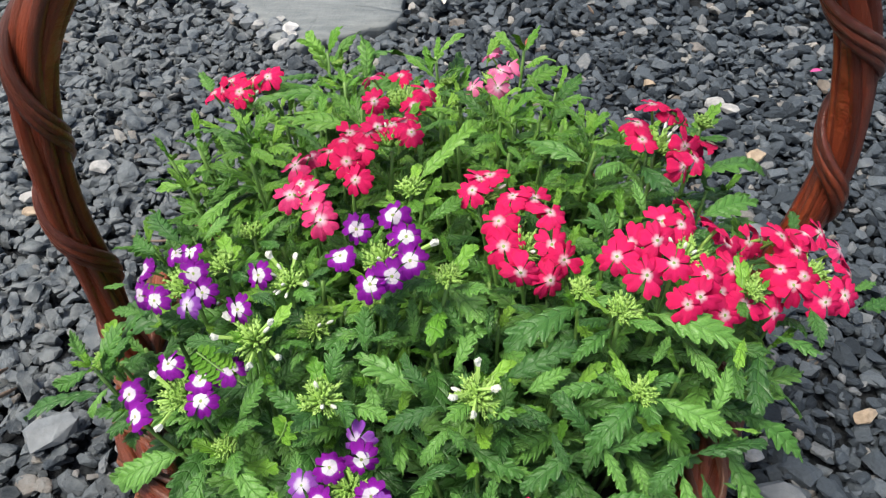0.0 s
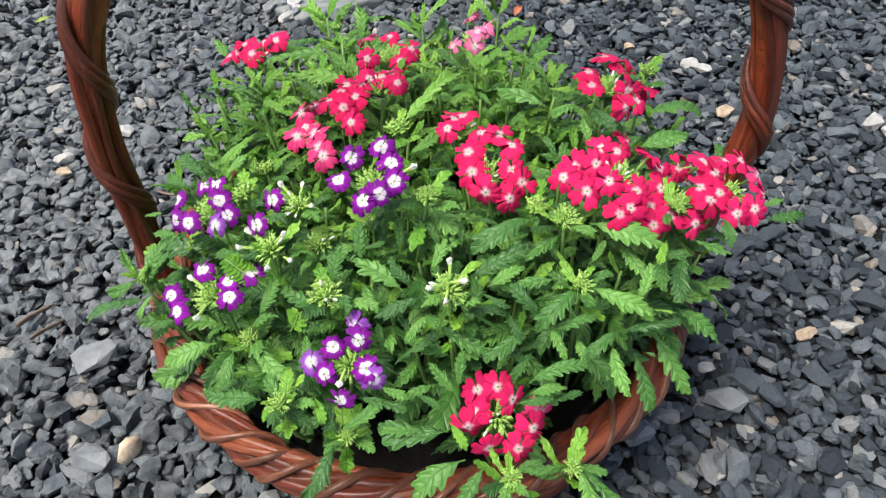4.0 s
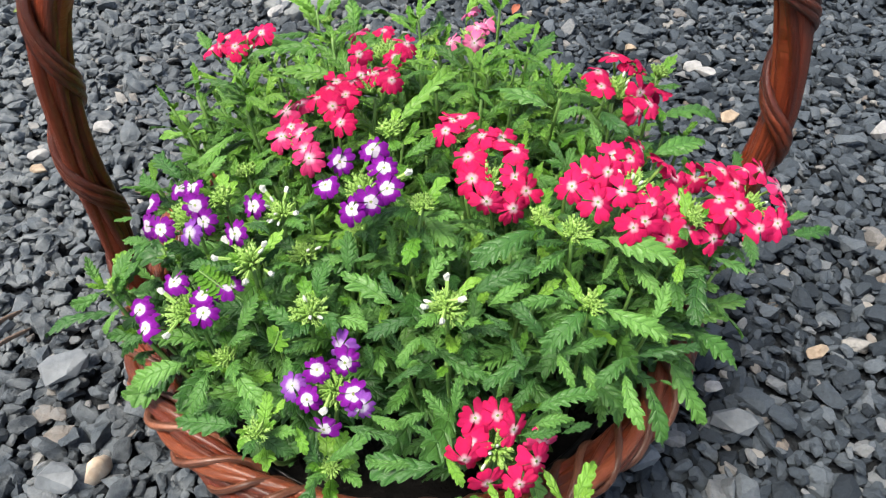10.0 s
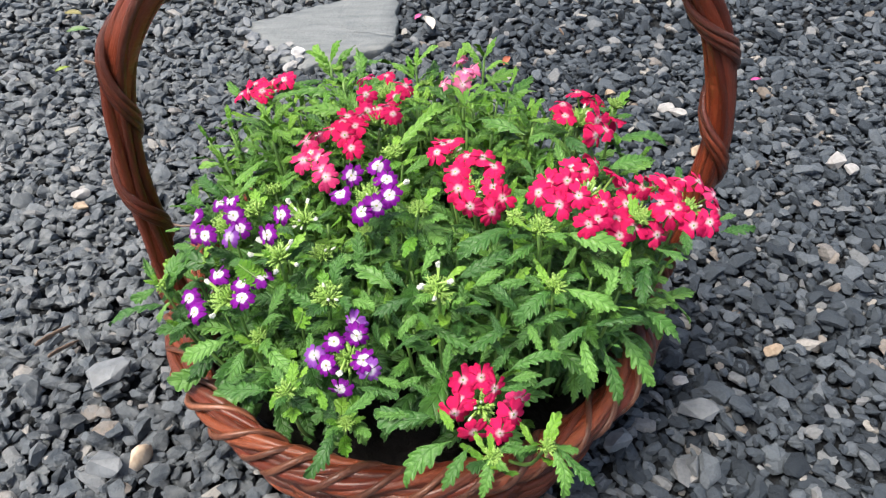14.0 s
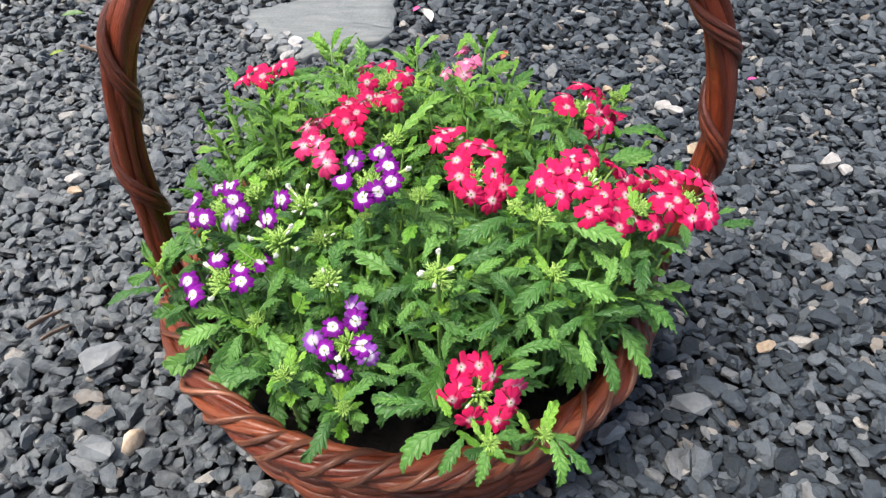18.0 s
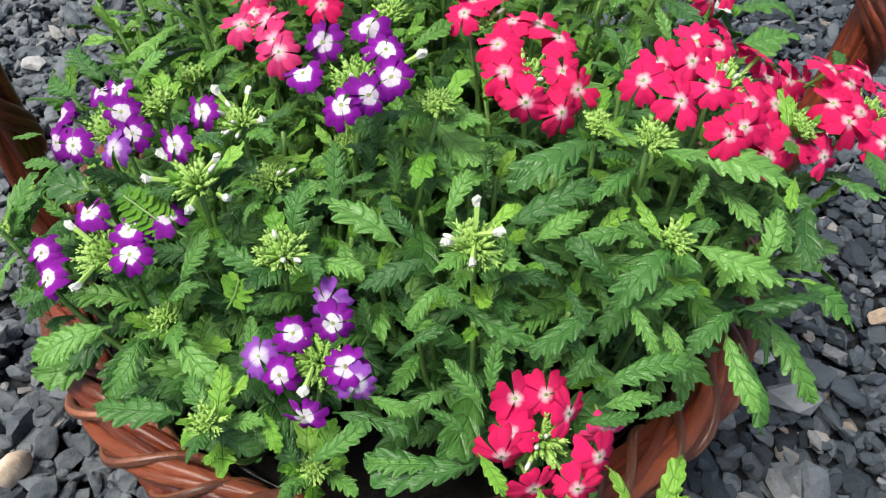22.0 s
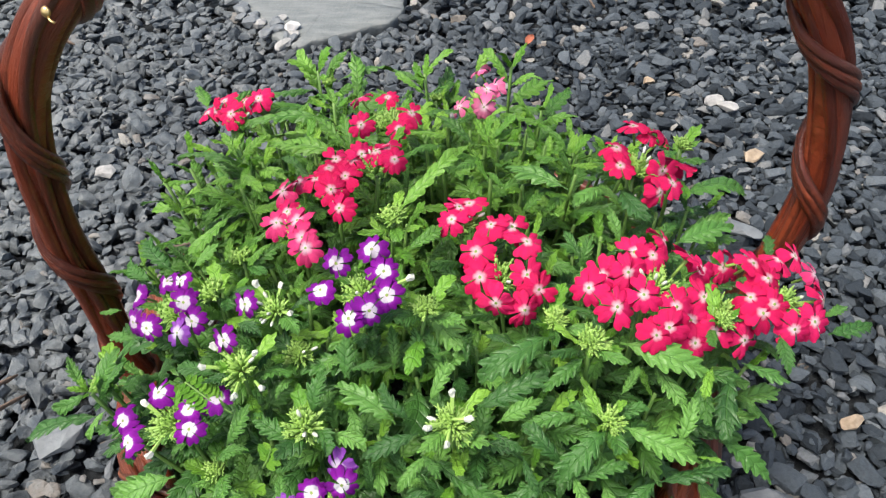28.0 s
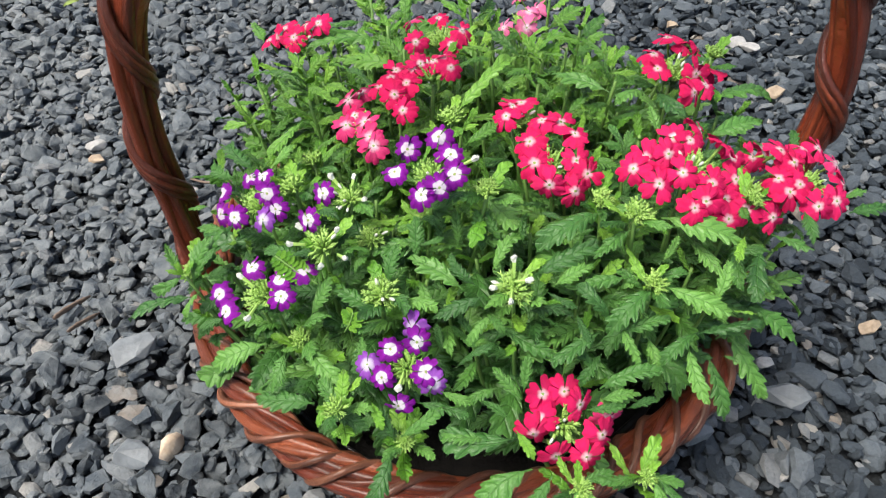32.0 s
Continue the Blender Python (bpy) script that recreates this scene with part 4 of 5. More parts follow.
flower_head(red_front, (0.0587, 0.1582, 0.1794), (0.1072, -0.5550, 0.8249), [(-0.0114, 0.0130, 0.0065), (-0.0129, 0.0027, 0.0015), (-0.0161, -0.0033, -0.0032), (-0.0051, -0.0115, -0.0099),
    (0.0102, -0.0102, -0.0121), (0.0180, -0.0008, -0.0070), (0.0068, 0.0093, 0.0038), (0.0208, 0.0071, -0.0034, 'rose'),
    (-0.0009, 0.0146, 0.0070)], "red", 0.0103, 2)
flower_head(red_right, (0.0535, 0.2735, 0.2522), (0.1107, -0.2755, 0.9549), [(-0.0106, -0.0033, -0.0009), (-0.0028, -0.0142, -0.0061), (0.0105, -0.0152, -0.0097), (0.0171, -0.0048, -0.0068),
    (-0.0056, 0.0309, 0.0005), (0.0047, 0.0308, -0.0005), (0.0118, 0.0207, -0.0007), (-0.0127, 0.0107, 0.0019),
    (0.0115, 0.0005, -0.0025)], "red", 0.0106)
flower_head(red_right, (0.1261, 0.2653, 0.2562), (0.2832, -0.2886, 0.9146), [(-0.0275, 0.0023, 0.0017), (-0.0161, 0.0029, 0.0031), (-0.0335, -0.0029, -0.0018), (-0.0218, -0.0123, -0.0035),
    (-0.0097, -0.0071, -0.0007), (0.0054, -0.0091, -0.0061), (-0.0036, 0.0137, 0.0033), (-0.0119, 0.0143, 0.0046),
    (0.0172, 0.0224, -0.0063), (0.0040, 0.0262, 0.0002), (0.0016, -0.0177, -0.0103), (-0.0044, -0.0214, -0.0114)], "red", 0.0103)
flower_head(red_right, (0.1616, 0.2698, 0.2338), (0.3611, -0.2686, 0.8930), [(-0.0086, -0.0123, -0.0026), (0.0069, -0.0116, -0.0089), (-0.0194, -0.0084, 0.0007), (-0.0180, -0.0175, -0.0047),
    (-0.0101, 0.0206, 0.0047), (-0.0121, 0.0034, 0.0041), (0.0030, 0.0275, -0.0005), (0.0129, 0.0366, -0.0074)], "red", 0.0103)
flower_head(red_right, (0.1939, 0.2766, 0.2358), (0.4271, -0.2421, 0.8712), [(-0.0122, -0.0067, 0.0020), (0.0126, 0.0368, -0.0094), (-0.0128, 0.0064, 0.0056), (-0.0181, 0.0151, 0.0068),
    (-0.0030, 0.0221, 0.0024), (-0.0028, -0.0152, -0.0057), (0.0098, -0.0073, -0.0093), (0.0224, 0.0294, -0.0153, 'rose'),
    (0.0221, 0.0122, -0.0163), (-0.0182, -0.0115, 0.0008), (-0.0231, -0.0048, 0.0040)], "red", 0.0103)
flower_head(red_right, (0.0326, 0.3098, 0.2556), (0.0593, -0.1646, 0.9846), [(-0.0011, 0.0037, 0.0005), (0.0042, 0.0066, 0.0003), (-0.0044, -0.0043, -0.0008)], "red", 0.0099)
flower_head(red_right, (0.1312, 0.3538, 0.2562), (0.3062, -0.0947, 0.9472), [(-0.0160, 0.0065, 0.0029), (-0.0153, -0.0070, 0.0015), (-0.0012, 0.0395, -0.0064), (0.0093, 0.0377, -0.0097),
    (0.0164, 0.0349, -0.0105), (0.0078, -0.0042, -0.0038), (0.0220, 0.0154, -0.0138), (0.0054, -0.0177, -0.0074),
    (0.0133, -0.0089, -0.0083)], "red", 0.0103)
flower_head(red_back, (-0.0146, 0.3989, 0.2516), (-0.0652, -0.0993, 0.9929), [(-0.0151, -0.0049, -0.0039), (0.0080, -0.0107, -0.0022), (-0.0208, 0.0322, -0.0100, 'rose'), (-0.0018, 0.0215, -0.0021),
    (0.0144, 0.0027, -0.0008)], "red", 0.0092)
flower_head(red_back, (-0.0168, 0.3496, 0.2594), (-0.0710, -0.0993, 0.9925), [(-0.0059, 0.0024, -0.0006), (0.0017, 0.0037, 0.0003), (0.0123, -0.0018, -0.0007), (0.0070, 0.0081, 0.0003),
    (-0.0106, -0.0010, -0.0019)], "red", 0.0099)
flower_head(red_back, (-0.0378, 0.3330, 0.2534), (-0.1259, -0.0987, 0.9871), [(-0.0087, 0.0060, -0.0016), (0.0011, -0.0040, -0.0004), (0.0070, -0.0153, -0.0034), (-0.0029, 0.0138, -0.0008),
    (0.0075, 0.0057, 0.0007), (-0.0008, 0.0246, -0.0031)], "red", 0.0099)
flower_head(red_back, (-0.0587, 0.3167, 0.2447), (-0.1783, -0.1406, 0.9739), [(-0.0081, 0.0238, -0.0038), (-0.0056, -0.0034, -0.0020), (0.0058, -0.0034, 0.0002), (-0.0019, 0.0340, -0.0055),
    (0.0095, -0.0131, -0.0027), (0.0121, -0.0182, -0.0052), (-0.0009, 0.0030, 0.0002, 'red')], "rose", 0.0099)
flower_head(red_back, (-0.1158, 0.4199, 0.2383), (-0.3165, -0.0944, 0.9439), [(-0.0171, 0.0132, -0.0094), (-0.0005, -0.0028, -0.0005), (-0.0274, 0.0228, -0.0182), (0.0060, 0.0094, 0.0017),
    (0.0149, 0.0098, 0.0028), (-0.0136, 0.0238, -0.0089)], "red", 0.0099)
flower_head(pink, (0.0429, 0.4455, 0.2373), (0.0869, -0.0991, 0.9913), [(-0.0037, 0.0365, -0.0068), (0.0018, 0.0033, 0.0000), (0.0002, -0.0127, -0.0028), (-0.0155, -0.0115, -0.0033),
    (0.0070, 0.0087, -0.0009)], "pink", 0.0092)
head = bud_cluster(red_front, (0.0325, 0.2058, 0.2281), 1, 1.15, 0.0)
closed_bud(head, (0.0323, 0.2154, 0.2367), (0.0101, 0.6628, 0.7878))
closed_bud(head, (0.0305, 0.1949, 0.2290), (-0.1197, -1.0098, 0.1610))
closed_bud(head, (0.0393, 0.2054, 0.2324), (0.9294, -0.2281, 0.3797))
closed_bud(head, (0.0225, 0.2009, 0.2319), (-0.7670, -0.5754, 0.3749))
bud_cluster(red_right, (0.1024, 0.2105, 0.2280), 0, 1.00, 0.7)
bud_cluster(purple, (-0.0353, 0.2081, 0.2195), 1, 1.10, 1.4)
head = bud_cluster(purple, (-0.0677, 0.2292, 0.2326), 2, 1.10, 0.5)
lone_floret(head, (-0.0736, 0.2386, 0.2389), (-0.2405, -0.7811, 0.9291), "purple")
closed_bud(head, (-0.0828, 0.2286, 0.2315), (-0.9884, -0.1743, 0.2296))
closed_bud(head, (-0.0575, 0.2318, 0.2390), (0.7107, 0.0657, 0.7421))
closed_bud(head, (-0.0518, 0.2155, 0.2355), (0.5591, -0.7309, 0.4618))
closed_bud(head, (-0.0640, 0.2136, 0.2318), (0.0783, -0.9937, 0.2578))
closed_bud(head, (-0.0786, 0.2373, 0.2352), (-0.8448, 0.3927, 0.4383))
head = bud_cluster(purple, (-0.0584, 0.2655, 0.2318), 2, 0.90, 1.2)
lone_floret(head, (-0.0711, 0.2647, 0.2338), (-0.2189, -0.6745, 0.9600), "purple")
closed_bud(head, (-0.0474, 0.2576, 0.2359), (0.6203, -0.6091, 0.5516))
closed_bud(head, (-0.0550, 0.2746, 0.2373), (0.1928, 0.7320, 0.6978))
closed_bud(head, (-0.0681, 0.2768, 0.2347), (-0.6949, 0.5963, 0.4708))
bud_cluster(purple, (-0.0461, 0.2509, 0.2157), 1, 0.90, 0.3)
bud_cluster(purple, (-0.0933, 0.2776, 0.2311), 0, 1.10, 1.0)
bud_cluster(purple, (0.0189, 0.2525, 0.2518), 0, 1.00, 0.1)
bud_cluster(red_back, (-0.0028, 0.3133, 0.2530), 0, 1.20, 0.8)
bud_cluster(red_right, (0.0938, 0.2355, 0.2520), 0, 1.15, 1.5)
bud_cluster(red_right, (0.0793, 0.2561, 0.2413), 0, 1.00, 0.6)
bud_cluster(purple, (-0.0802, 0.1995, 0.1919), 0, 0.90, 1.3)
bud_cluster(purple, (-0.0545, 0.1540, 0.1954), 0, 1.00, 0.4, 2)
bud_cluster(purple, (-0.1564, 0.2488, 0.1878), 0, 1.00, 1.1, 4, 0.030)
bud_cluster(purple, (-0.0214, 0.1509, 0.1711), 0, 0.80, 0.2, 2)
bud_cluster(purple, (-0.0883, 0.3086, 0.2238), 0, 1.00, 0.9)
bud_cluster(red_back, (-0.0629, 0.4658, 0.2336), 0, 0.70, 1.6)
bud_cluster(pink, (0.0497, 0.4400, 0.1972), 0, 0.70, 0.7)
bud_cluster(red_back, (-0.1074, 0.4022, 0.2101), 0, 0.60, 1.4)
bud_cluster(pink, (0.0089, 0.4795, 0.2126), 0, 0.70, 0.5)
bud_cluster(red_front, (0.0646, 0.1262, 0.1761), 0, 0.85, 1.2, 2)
bud_cluster(red_front, (0.0951, 0.1310, 0.1793), 0, 0.80, 0.3, 2)
bud_cluster(red_right, (0.1293, 0.3729, 0.2419), 0, 1.00, 1.0, 1)
bud_cluster(red_right, (0.1572, 0.3784, 0.2517), 0, 1.00, 0.1, 2)
bud_cluster(red_right, (0.1581, 0.2599, 0.2390), 0, 0.85, 0.8, 1)
bud_cluster(purple, (-0.0168, 0.2538, 0.2312), 0, 0.70, 1.5, 1)
leaf(purple, (-0.1169, 0.2920, 0.2252), (-0.1360, 0.3121, 0.2319), 20, False)
leaf(purple, (-0.1294, 0.2899, 0.2208), (-0.1457, 0.3053, 0.2242), -26, False)
leaf(purple, (-0.1453, 0.2778, 0.2106), (-0.1584, 0.2767, 0.2085), 4, False)
leaf(purple, (-0.1311, 0.2598, 0.2093), (-0.1503, 0.2643, 0.2068), -6, False)
leaf(purple, (-0.1401, 0.2375, 0.1961), (-0.1263, 0.2542, 0.2165), -5, False)
leaf(purple, (-0.0819, 0.2366, 0.2136), (-0.1059, 0.2415, 0.2117), -2, False)
leaf(purple, (-0.0857, 0.2065, 0.1964), (-0.0802, 0.2213, 0.2146), -20, False)
leaf(purple, (-0.0730, 0.2057, 0.2008), (-0.0599, 0.2204, 0.2188), -2, False)
leaf(purple, (-0.0389, 0.2040, 0.2084), (-0.0615, 0.2163, 0.2143), -9, False)
leaf(purple, (-0.0415, 0.2319, 0.2217), (-0.0494, 0.2202, 0.2169), 33, False)
leaf(purple, (-0.0315, 0.2148, 0.2160), (-0.0260, 0.2303, 0.2324), 2, False)
leaf(red_front, (0.0070, 0.2101, 0.2189), (-0.0236, 0.2244, 0.2275), -4, False)
leaf(purple, (-0.0239, 0.2072, 0.2126), (-0.0042, 0.1991, 0.2140), -3, False)
leaf(red_front, (0.0179, 0.2056, 0.2198), (-0.0098, 0.1964, 0.2108), -7, False)
leaf(red_front, (0.0139, 0.2105, 0.2216), (0.0003, 0.2244, 0.2323), -11, False)
leaf(red_front, (0.0216, 0.2176, 0.2258), (0.0301, 0.2321, 0.2381), -4, False)
leaf(red_front, (0.0163, 0.2362, 0.2162), (0.0111, 0.2554, 0.2338), 5, False)
leaf(red_front, (0.0126, 0.2585, 0.2399), (-0.0140, 0.2501, 0.2356), -2, False)
leaf(purple, (0.0155, 0.2724, 0.2282), (0.0376, 0.2462, 0.2248), 10, False)
leaf(red_right, (0.0778, 0.2472, 0.2383), (0.0412, 0.2226, 0.2320), -2, False)
leaf(red_right, (0.0913, 0.2382, 0.2355), (0.0702, 0.2201, 0.2318), 0, False)
leaf(red_front, (0.0423, 0.2151, 0.2246), (0.0762, 0.2284, 0.2370), 15, False)
leaf(red_front, (0.0518, 0.2096, 0.2234), (0.0725, 0.2184, 0.2305), 5, False)
leaf(red_front, (0.0488, 0.2063, 0.2226), (0.0643, 0.1975, 0.2206), -5, False)
leaf(red_right, (0.0976, 0.2452, 0.2403), (0.1085, 0.2302, 0.2385), -2, True)
leaf(red_right, (0.1070, 0.2460, 0.2359), (0.1490, 0.2317, 0.2296), 5, False)
leaf(red_right, (0.1061, 0.2229, 0.2281), (0.1145, 0.2345, 0.2358), 19, False)
leaf(red_right, (0.1249, 0.2486, 0.2189), (0.1398, 0.2219, 0.2135), -3, False)
leaf(red_front, (0.1004, 0.2099, 0.2243), (0.0755, 0.1850, 0.2149), -2, False)
leaf(red_right, (0.1054, 0.2102, 0.2240), (0.1406, 0.1965, 0.2175), 10, False)
leaf(red_front, (0.0880, 0.2135, 0.2258), (0.0609, 0.2048, 0.2249), -9, False)
leaf(red_front, (0.0800, 0.1936, 0.2160), (0.0609, 0.2076, 0.2288), -3, False)
leaf(red_front, (0.0741, 0.1894, 0.2135), (0.0491, 0.1730, 0.2071), 9, False)
leaf(red_front, (0.0836, 0.1916, 0.2156), (0.0922, 0.1737, 0.2077), 6, False)
leaf(red_front, (0.0836, 0.1894, 0.2138), (0.1089, 0.1950, 0.2192), 1, False)
leaf(red_front, (0.1199, 0.1903, 0.2136), (0.1004, 0.1730, 0.2083), 7, False)
leaf(red_front, (0.1199, 0.1896, 0.2130), (0.1531, 0.1954, 0.2151), -28, False)
leaf(red_front, (0.1151, 0.1836, 0.2114), (0.1221, 0.1548, 0.2035), 10, False)
leaf(red_front, (0.0992, 0.1962, 0.2009), (0.1036, 0.1785, 0.1954), -10, False)
leaf(red_right, (0.1360, 0.1982, 0.2208), (0.1483, 0.1964, 0.2206), -17, True)
leaf(red_right, (0.1440, 0.2080, 0.1890), (0.1640, 0.1830, 0.1640), 12, False)
leaf(red_right, (0.1330, 0.1990, 0.1830), (0.1420, 0.1720, 0.1600), -10, False)
leaf(red_right, (0.1560, 0.2210, 0.1960), (0.1830, 0.2080, 0.1780), 4, False)
leaf(red_right, (0.1637, 0.2467, 0.2127), (0.1564, 0.2116, 0.2073), 3, False)
leaf(red_right, (0.1502, 0.2494, 0.2159), (0.1480, 0.2168, 0.2109), 7, False)
leaf(red_right, (0.1476, 0.2365, 0.2329), (0.1406, 0.2189, 0.2306), -4, True)
leaf(red_right, (0.1630, 0.2427, 0.2278), (0.1846, 0.2343, 0.2249), -11, False)
leaf(red_right, (0.1844, 0.2599, 0.2277), (0.1841, 0.2375, 0.2249), 0, False)
leaf(red_right, (0.1296, 0.2043, 0.2195), (0.1360, 0.2206, 0.2341), -1, False)
leaf(red_front, (0.0251, 0.2023, 0.2011), (0.0551, 0.1862, 0.1970), 14, False)
leaf(red_front, (0.0392, 0.2067, 0.2056), (0.0646, 0.2002, 0.2069), 7, False)
leaf(red_front, (0.0229, 0.1978, 0.2155), (0.0093, 0.1828, 0.2066), 2, False)
leaf(red_front, (0.0190, 0.1978, 0.2155), (0.0287, 0.1868, 0.2124), 11, False)
leaf(red_front, (0.0373, 0.1650, 0.1972), (0.0399, 0.1781, 0.2127), -2, False)
leaf(red_front, (0.0364, 0.1620, 0.1952), (0.0216, 0.1745, 0.2055), -9, False)
leaf(red_front, (0.0567, 0.1781, 0.1913), (0.0696, 0.1877, 0.2006), 6, False)
leaf(red_front, (0.0766, 0.1882, 0.1978), (0.0649, 0.1725, 0.1897), 6, False)
leaf(red_front, (0.0729, 0.1654, 0.2010), (0.1047, 0.1716, 0.2072), -2, False)
leaf(red_front, (0.0728, 0.1608, 0.1981), (0.0927, 0.1622, 0.2022), -8, False)
leaf(red_front, (0.0858, 0.1584, 0.1955), (0.1008, 0.1618, 0.2001), 2, False)
leaf(red_front, (0.0042, 0.1762, 0.1995), (0.0264, 0.1835, 0.2097), -25, False)
leaf(red_front, (-0.0040, 0.1913, 0.1914), (-0.0077, 0.2031, 0.2020), 7, False)
leaf(red_front, (-0.0031, 0.1675, 0.1921), (0.0152, 0.1598, 0.1914), 5, False)
leaf(red_front, (-0.0146, 0.1640, 0.1868), (0.0126, 0.1548, 0.1892), -16, False)
leaf(red_front, (0.0328, 0.1474, 0.1845), (-0.0055, 0.1504, 0.1818), 1, False)
leaf(red_front, (0.0310, 0.1552, 0.1886), (0.0163, 0.1611, 0.1943), -10, False)
leaf(red_front, (-0.0226, 0.1507, 0.1763), (-0.0002, 0.1604, 0.1912), 8, False)
leaf(red_front, (-0.0256, 0.1497, 0.1741), (-0.0364, 0.1624, 0.1870), -20, False)
leaf(red_front, (-0.0235, 0.1466, 0.1722), (-0.0317, 0.1410, 0.1687), -9, False)
leaf(red_front, (0.0335, 0.1486, 0.1898), (0.0425, 0.1355, 0.1840), 7, True)
leaf(red_front, (0.0255, 0.1742, 0.1857), (0.0016, 0.1619, 0.1763), 12, False)
leaf(purple, (-0.0980, 0.1974, 0.1875), (-0.1283, 0.1862, 0.1788), -22, False)
leaf(purple, (-0.0868, 0.1919, 0.1885), (-0.0966, 0.1717, 0.1803), -5, False)
leaf(purple, (-0.0743, 0.1943, 0.1923), (-0.0510, 0.1711, 0.1877), 3, False)
leaf(purple, (-0.0682, 0.1676, 0.1773), (-0.1035, 0.1731, 0.1712), -6, False)
leaf(purple, (-0.0589, 0.1662, 0.1779), (-0.0368, 0.1526, 0.1771), 16, False)
leaf(purple, (-0.0572, 0.1677, 0.1830), (-0.0419, 0.1738, 0.1956), -12, True)
leaf(purple, (-0.0620, 0.1663, 0.1815), (-0.0647, 0.1538, 0.1757), 4, True)
leaf(purple, (-0.0780, 0.2004, 0.1960), (-0.0594, 0.2024, 0.2048), -10, False)
leaf(purple, (-0.1244, 0.2131, 0.1874), (-0.1409, 0.2085, 0.1820), 14, False)
leaf(purple, (-0.1064, 0.2144, 0.1946), (-0.0873, 0.2066, 0.1996), 0, False)
leaf(purple, (-0.0453, 0.1803, 0.1922), (-0.0446, 0.1926, 0.2031), -4, False)
leaf(purple, (-0.0345, 0.1995, 0.2061), (-0.0512, 0.1954, 0.2019), -17, False)
leaf(purple, (-0.0374, 0.1636, 0.1867), (-0.0307, 0.1502, 0.1815), 17, True)
leaf(purple, (-0.0727, 0.1856, 0.1728), (-0.1010, 0.1837, 0.1663), 8, False)
leaf(purple, (-0.0451, 0.1543, 0.1765), (-0.0589, 0.1518, 0.1743), 8, True)
leaf(purple, (-0.0147, 0.2519, 0.2188), (-0.0182, 0.2351, 0.2143), 11, False)
leaf(purple, (-0.0182, 0.2294, 0.2246), (-0.0185, 0.2443, 0.2388), 3, False)
leaf(purple, (-0.0075, 0.2437, 0.2175), (-0.0105, 0.2597, 0.2290), -6, False)
leaf(red_front, (0.0033, 0.2415, 0.2168), (0.0005, 0.2584, 0.2307), -8, False)
leaf(red_front, (0.0268, 0.2420, 0.2197), (0.0145, 0.2581, 0.2309), -8, False)
leaf(red_front, (0.0375, 0.2418, 0.2202), (0.0398, 0.2562, 0.2298), 14, False)
leaf(purple, (-0.0537, 0.2442, 0.2245), (-0.0640, 0.2339, 0.2208), -15, False)
leaf(purple, (-0.0758, 0.2586, 0.2259), (-0.0598, 0.2487, 0.2281), -6, False)
leaf(purple, (-0.1072, 0.2932, 0.2274), (-0.0921, 0.3051, 0.2368), -3, False)
leaf(red_front, (0.0448, 0.2461, 0.2385), (0.0582, 0.2404, 0.2375), 2, False)
leaf(purple, (-0.0572, 0.2303, 0.2022), (-0.0654, 0.2186, 0.1970), 6, False)
leaf(purple, (-0.0174, 0.2265, 0.2071), (-0.0134, 0.2060, 0.2020), -12, False)
leaf(red_front, (0.0131, 0.1974, 0.1972), (0.0036, 0.2088, 0.2045), -17, False)
leaf(red_front, (0.0440, 0.2073, 0.2229), (0.0352, 0.1983, 0.2198), 0, False)
leaf(red_front, (0.0630, 0.1972, 0.2172), (0.0705, 0.1821, 0.2126), 12, False)
leaf(red_front, (0.0573, 0.1995, 0.2021), (0.0436, 0.2058, 0.2082), 8, False)
leaf(red_front, (0.0961, 0.2104, 0.2089), (0.1010, 0.1963, 0.2049), 2, False)
leaf(purple, (-0.0163, 0.2324, 0.2275), (-0.0025, 0.2350, 0.2315), -3, False)
leaf(purple, (-0.1445, 0.2275, 0.1879), (-0.1859, 0.2170, 0.1773), 14, False, 9, 0.85)
leaf(purple, (-0.1520, 0.2350, 0.1975), (-0.1715, 0.2295, 0.1905), -18, False, 3, 0.8)
leaf(purple, (-0.1530, 0.2365, 0.1980), (-0.1615, 0.2470, 0.2125), 10, False, 5, 0.9)
leaf(purple, (-0.1430, 0.2340, 0.1960), (-0.1290, 0.2460, 0.2120), -14, False, 6, 0.8)
leaf(purple, (-0.1425, 0.2300, 0.1905), (-0.1500, 0.2170, 0.1800), 20, False, 2, 0.9)
for dx, dy, dz in ((0.008, 0.004, 0.009), (-0.007, 0.006, 0.009), (0.002, -0.008, 0.006), (-0.009, -0.003, 0.007), (0.007, -0.005, 0.009)):
    leaf(purple, (-0.1510, 0.2355, 0.1975), (-0.1510 + dx, 0.2355 + dy, 0.1975 + dz), 0, True, None, 0.8)
stem(purple, (-0.1500, 0.2350, 0.1965))
leaf(purple, (-0.1479, 0.2348, 0.1909), (-0.1360, 0.2525, 0.2141), -2, False)
leaf(red_front, (0.0961, 0.1320, 0.1788), (0.1007, 0.1078, 0.1616), 8, False)
leaf(red_front, (0.0992, 0.1318, 0.1791), (0.1210, 0.1149, 0.1664), -8, False)
leaf(red_front, (0.0637, 0.1302, 0.1751), (0.0568, 0.1087, 0.1590), 1, False)
leaf(red_front, (0.0512, 0.1337, 0.1748), (0.0357, 0.1131, 0.1595), -1, False)
leaf(red_front, (0.0417, 0.1360, 0.1765), (0.0156, 0.1156, 0.1571), 5, False)
leaf(red_front, (-0.0269, 0.1452, 0.1719), (-0.0421, 0.1188, 0.1611), 2, False)
leaf(red_front, (0.0223, 0.1477, 0.1834), (-0.0038, 0.1485, 0.1815), 26, False)
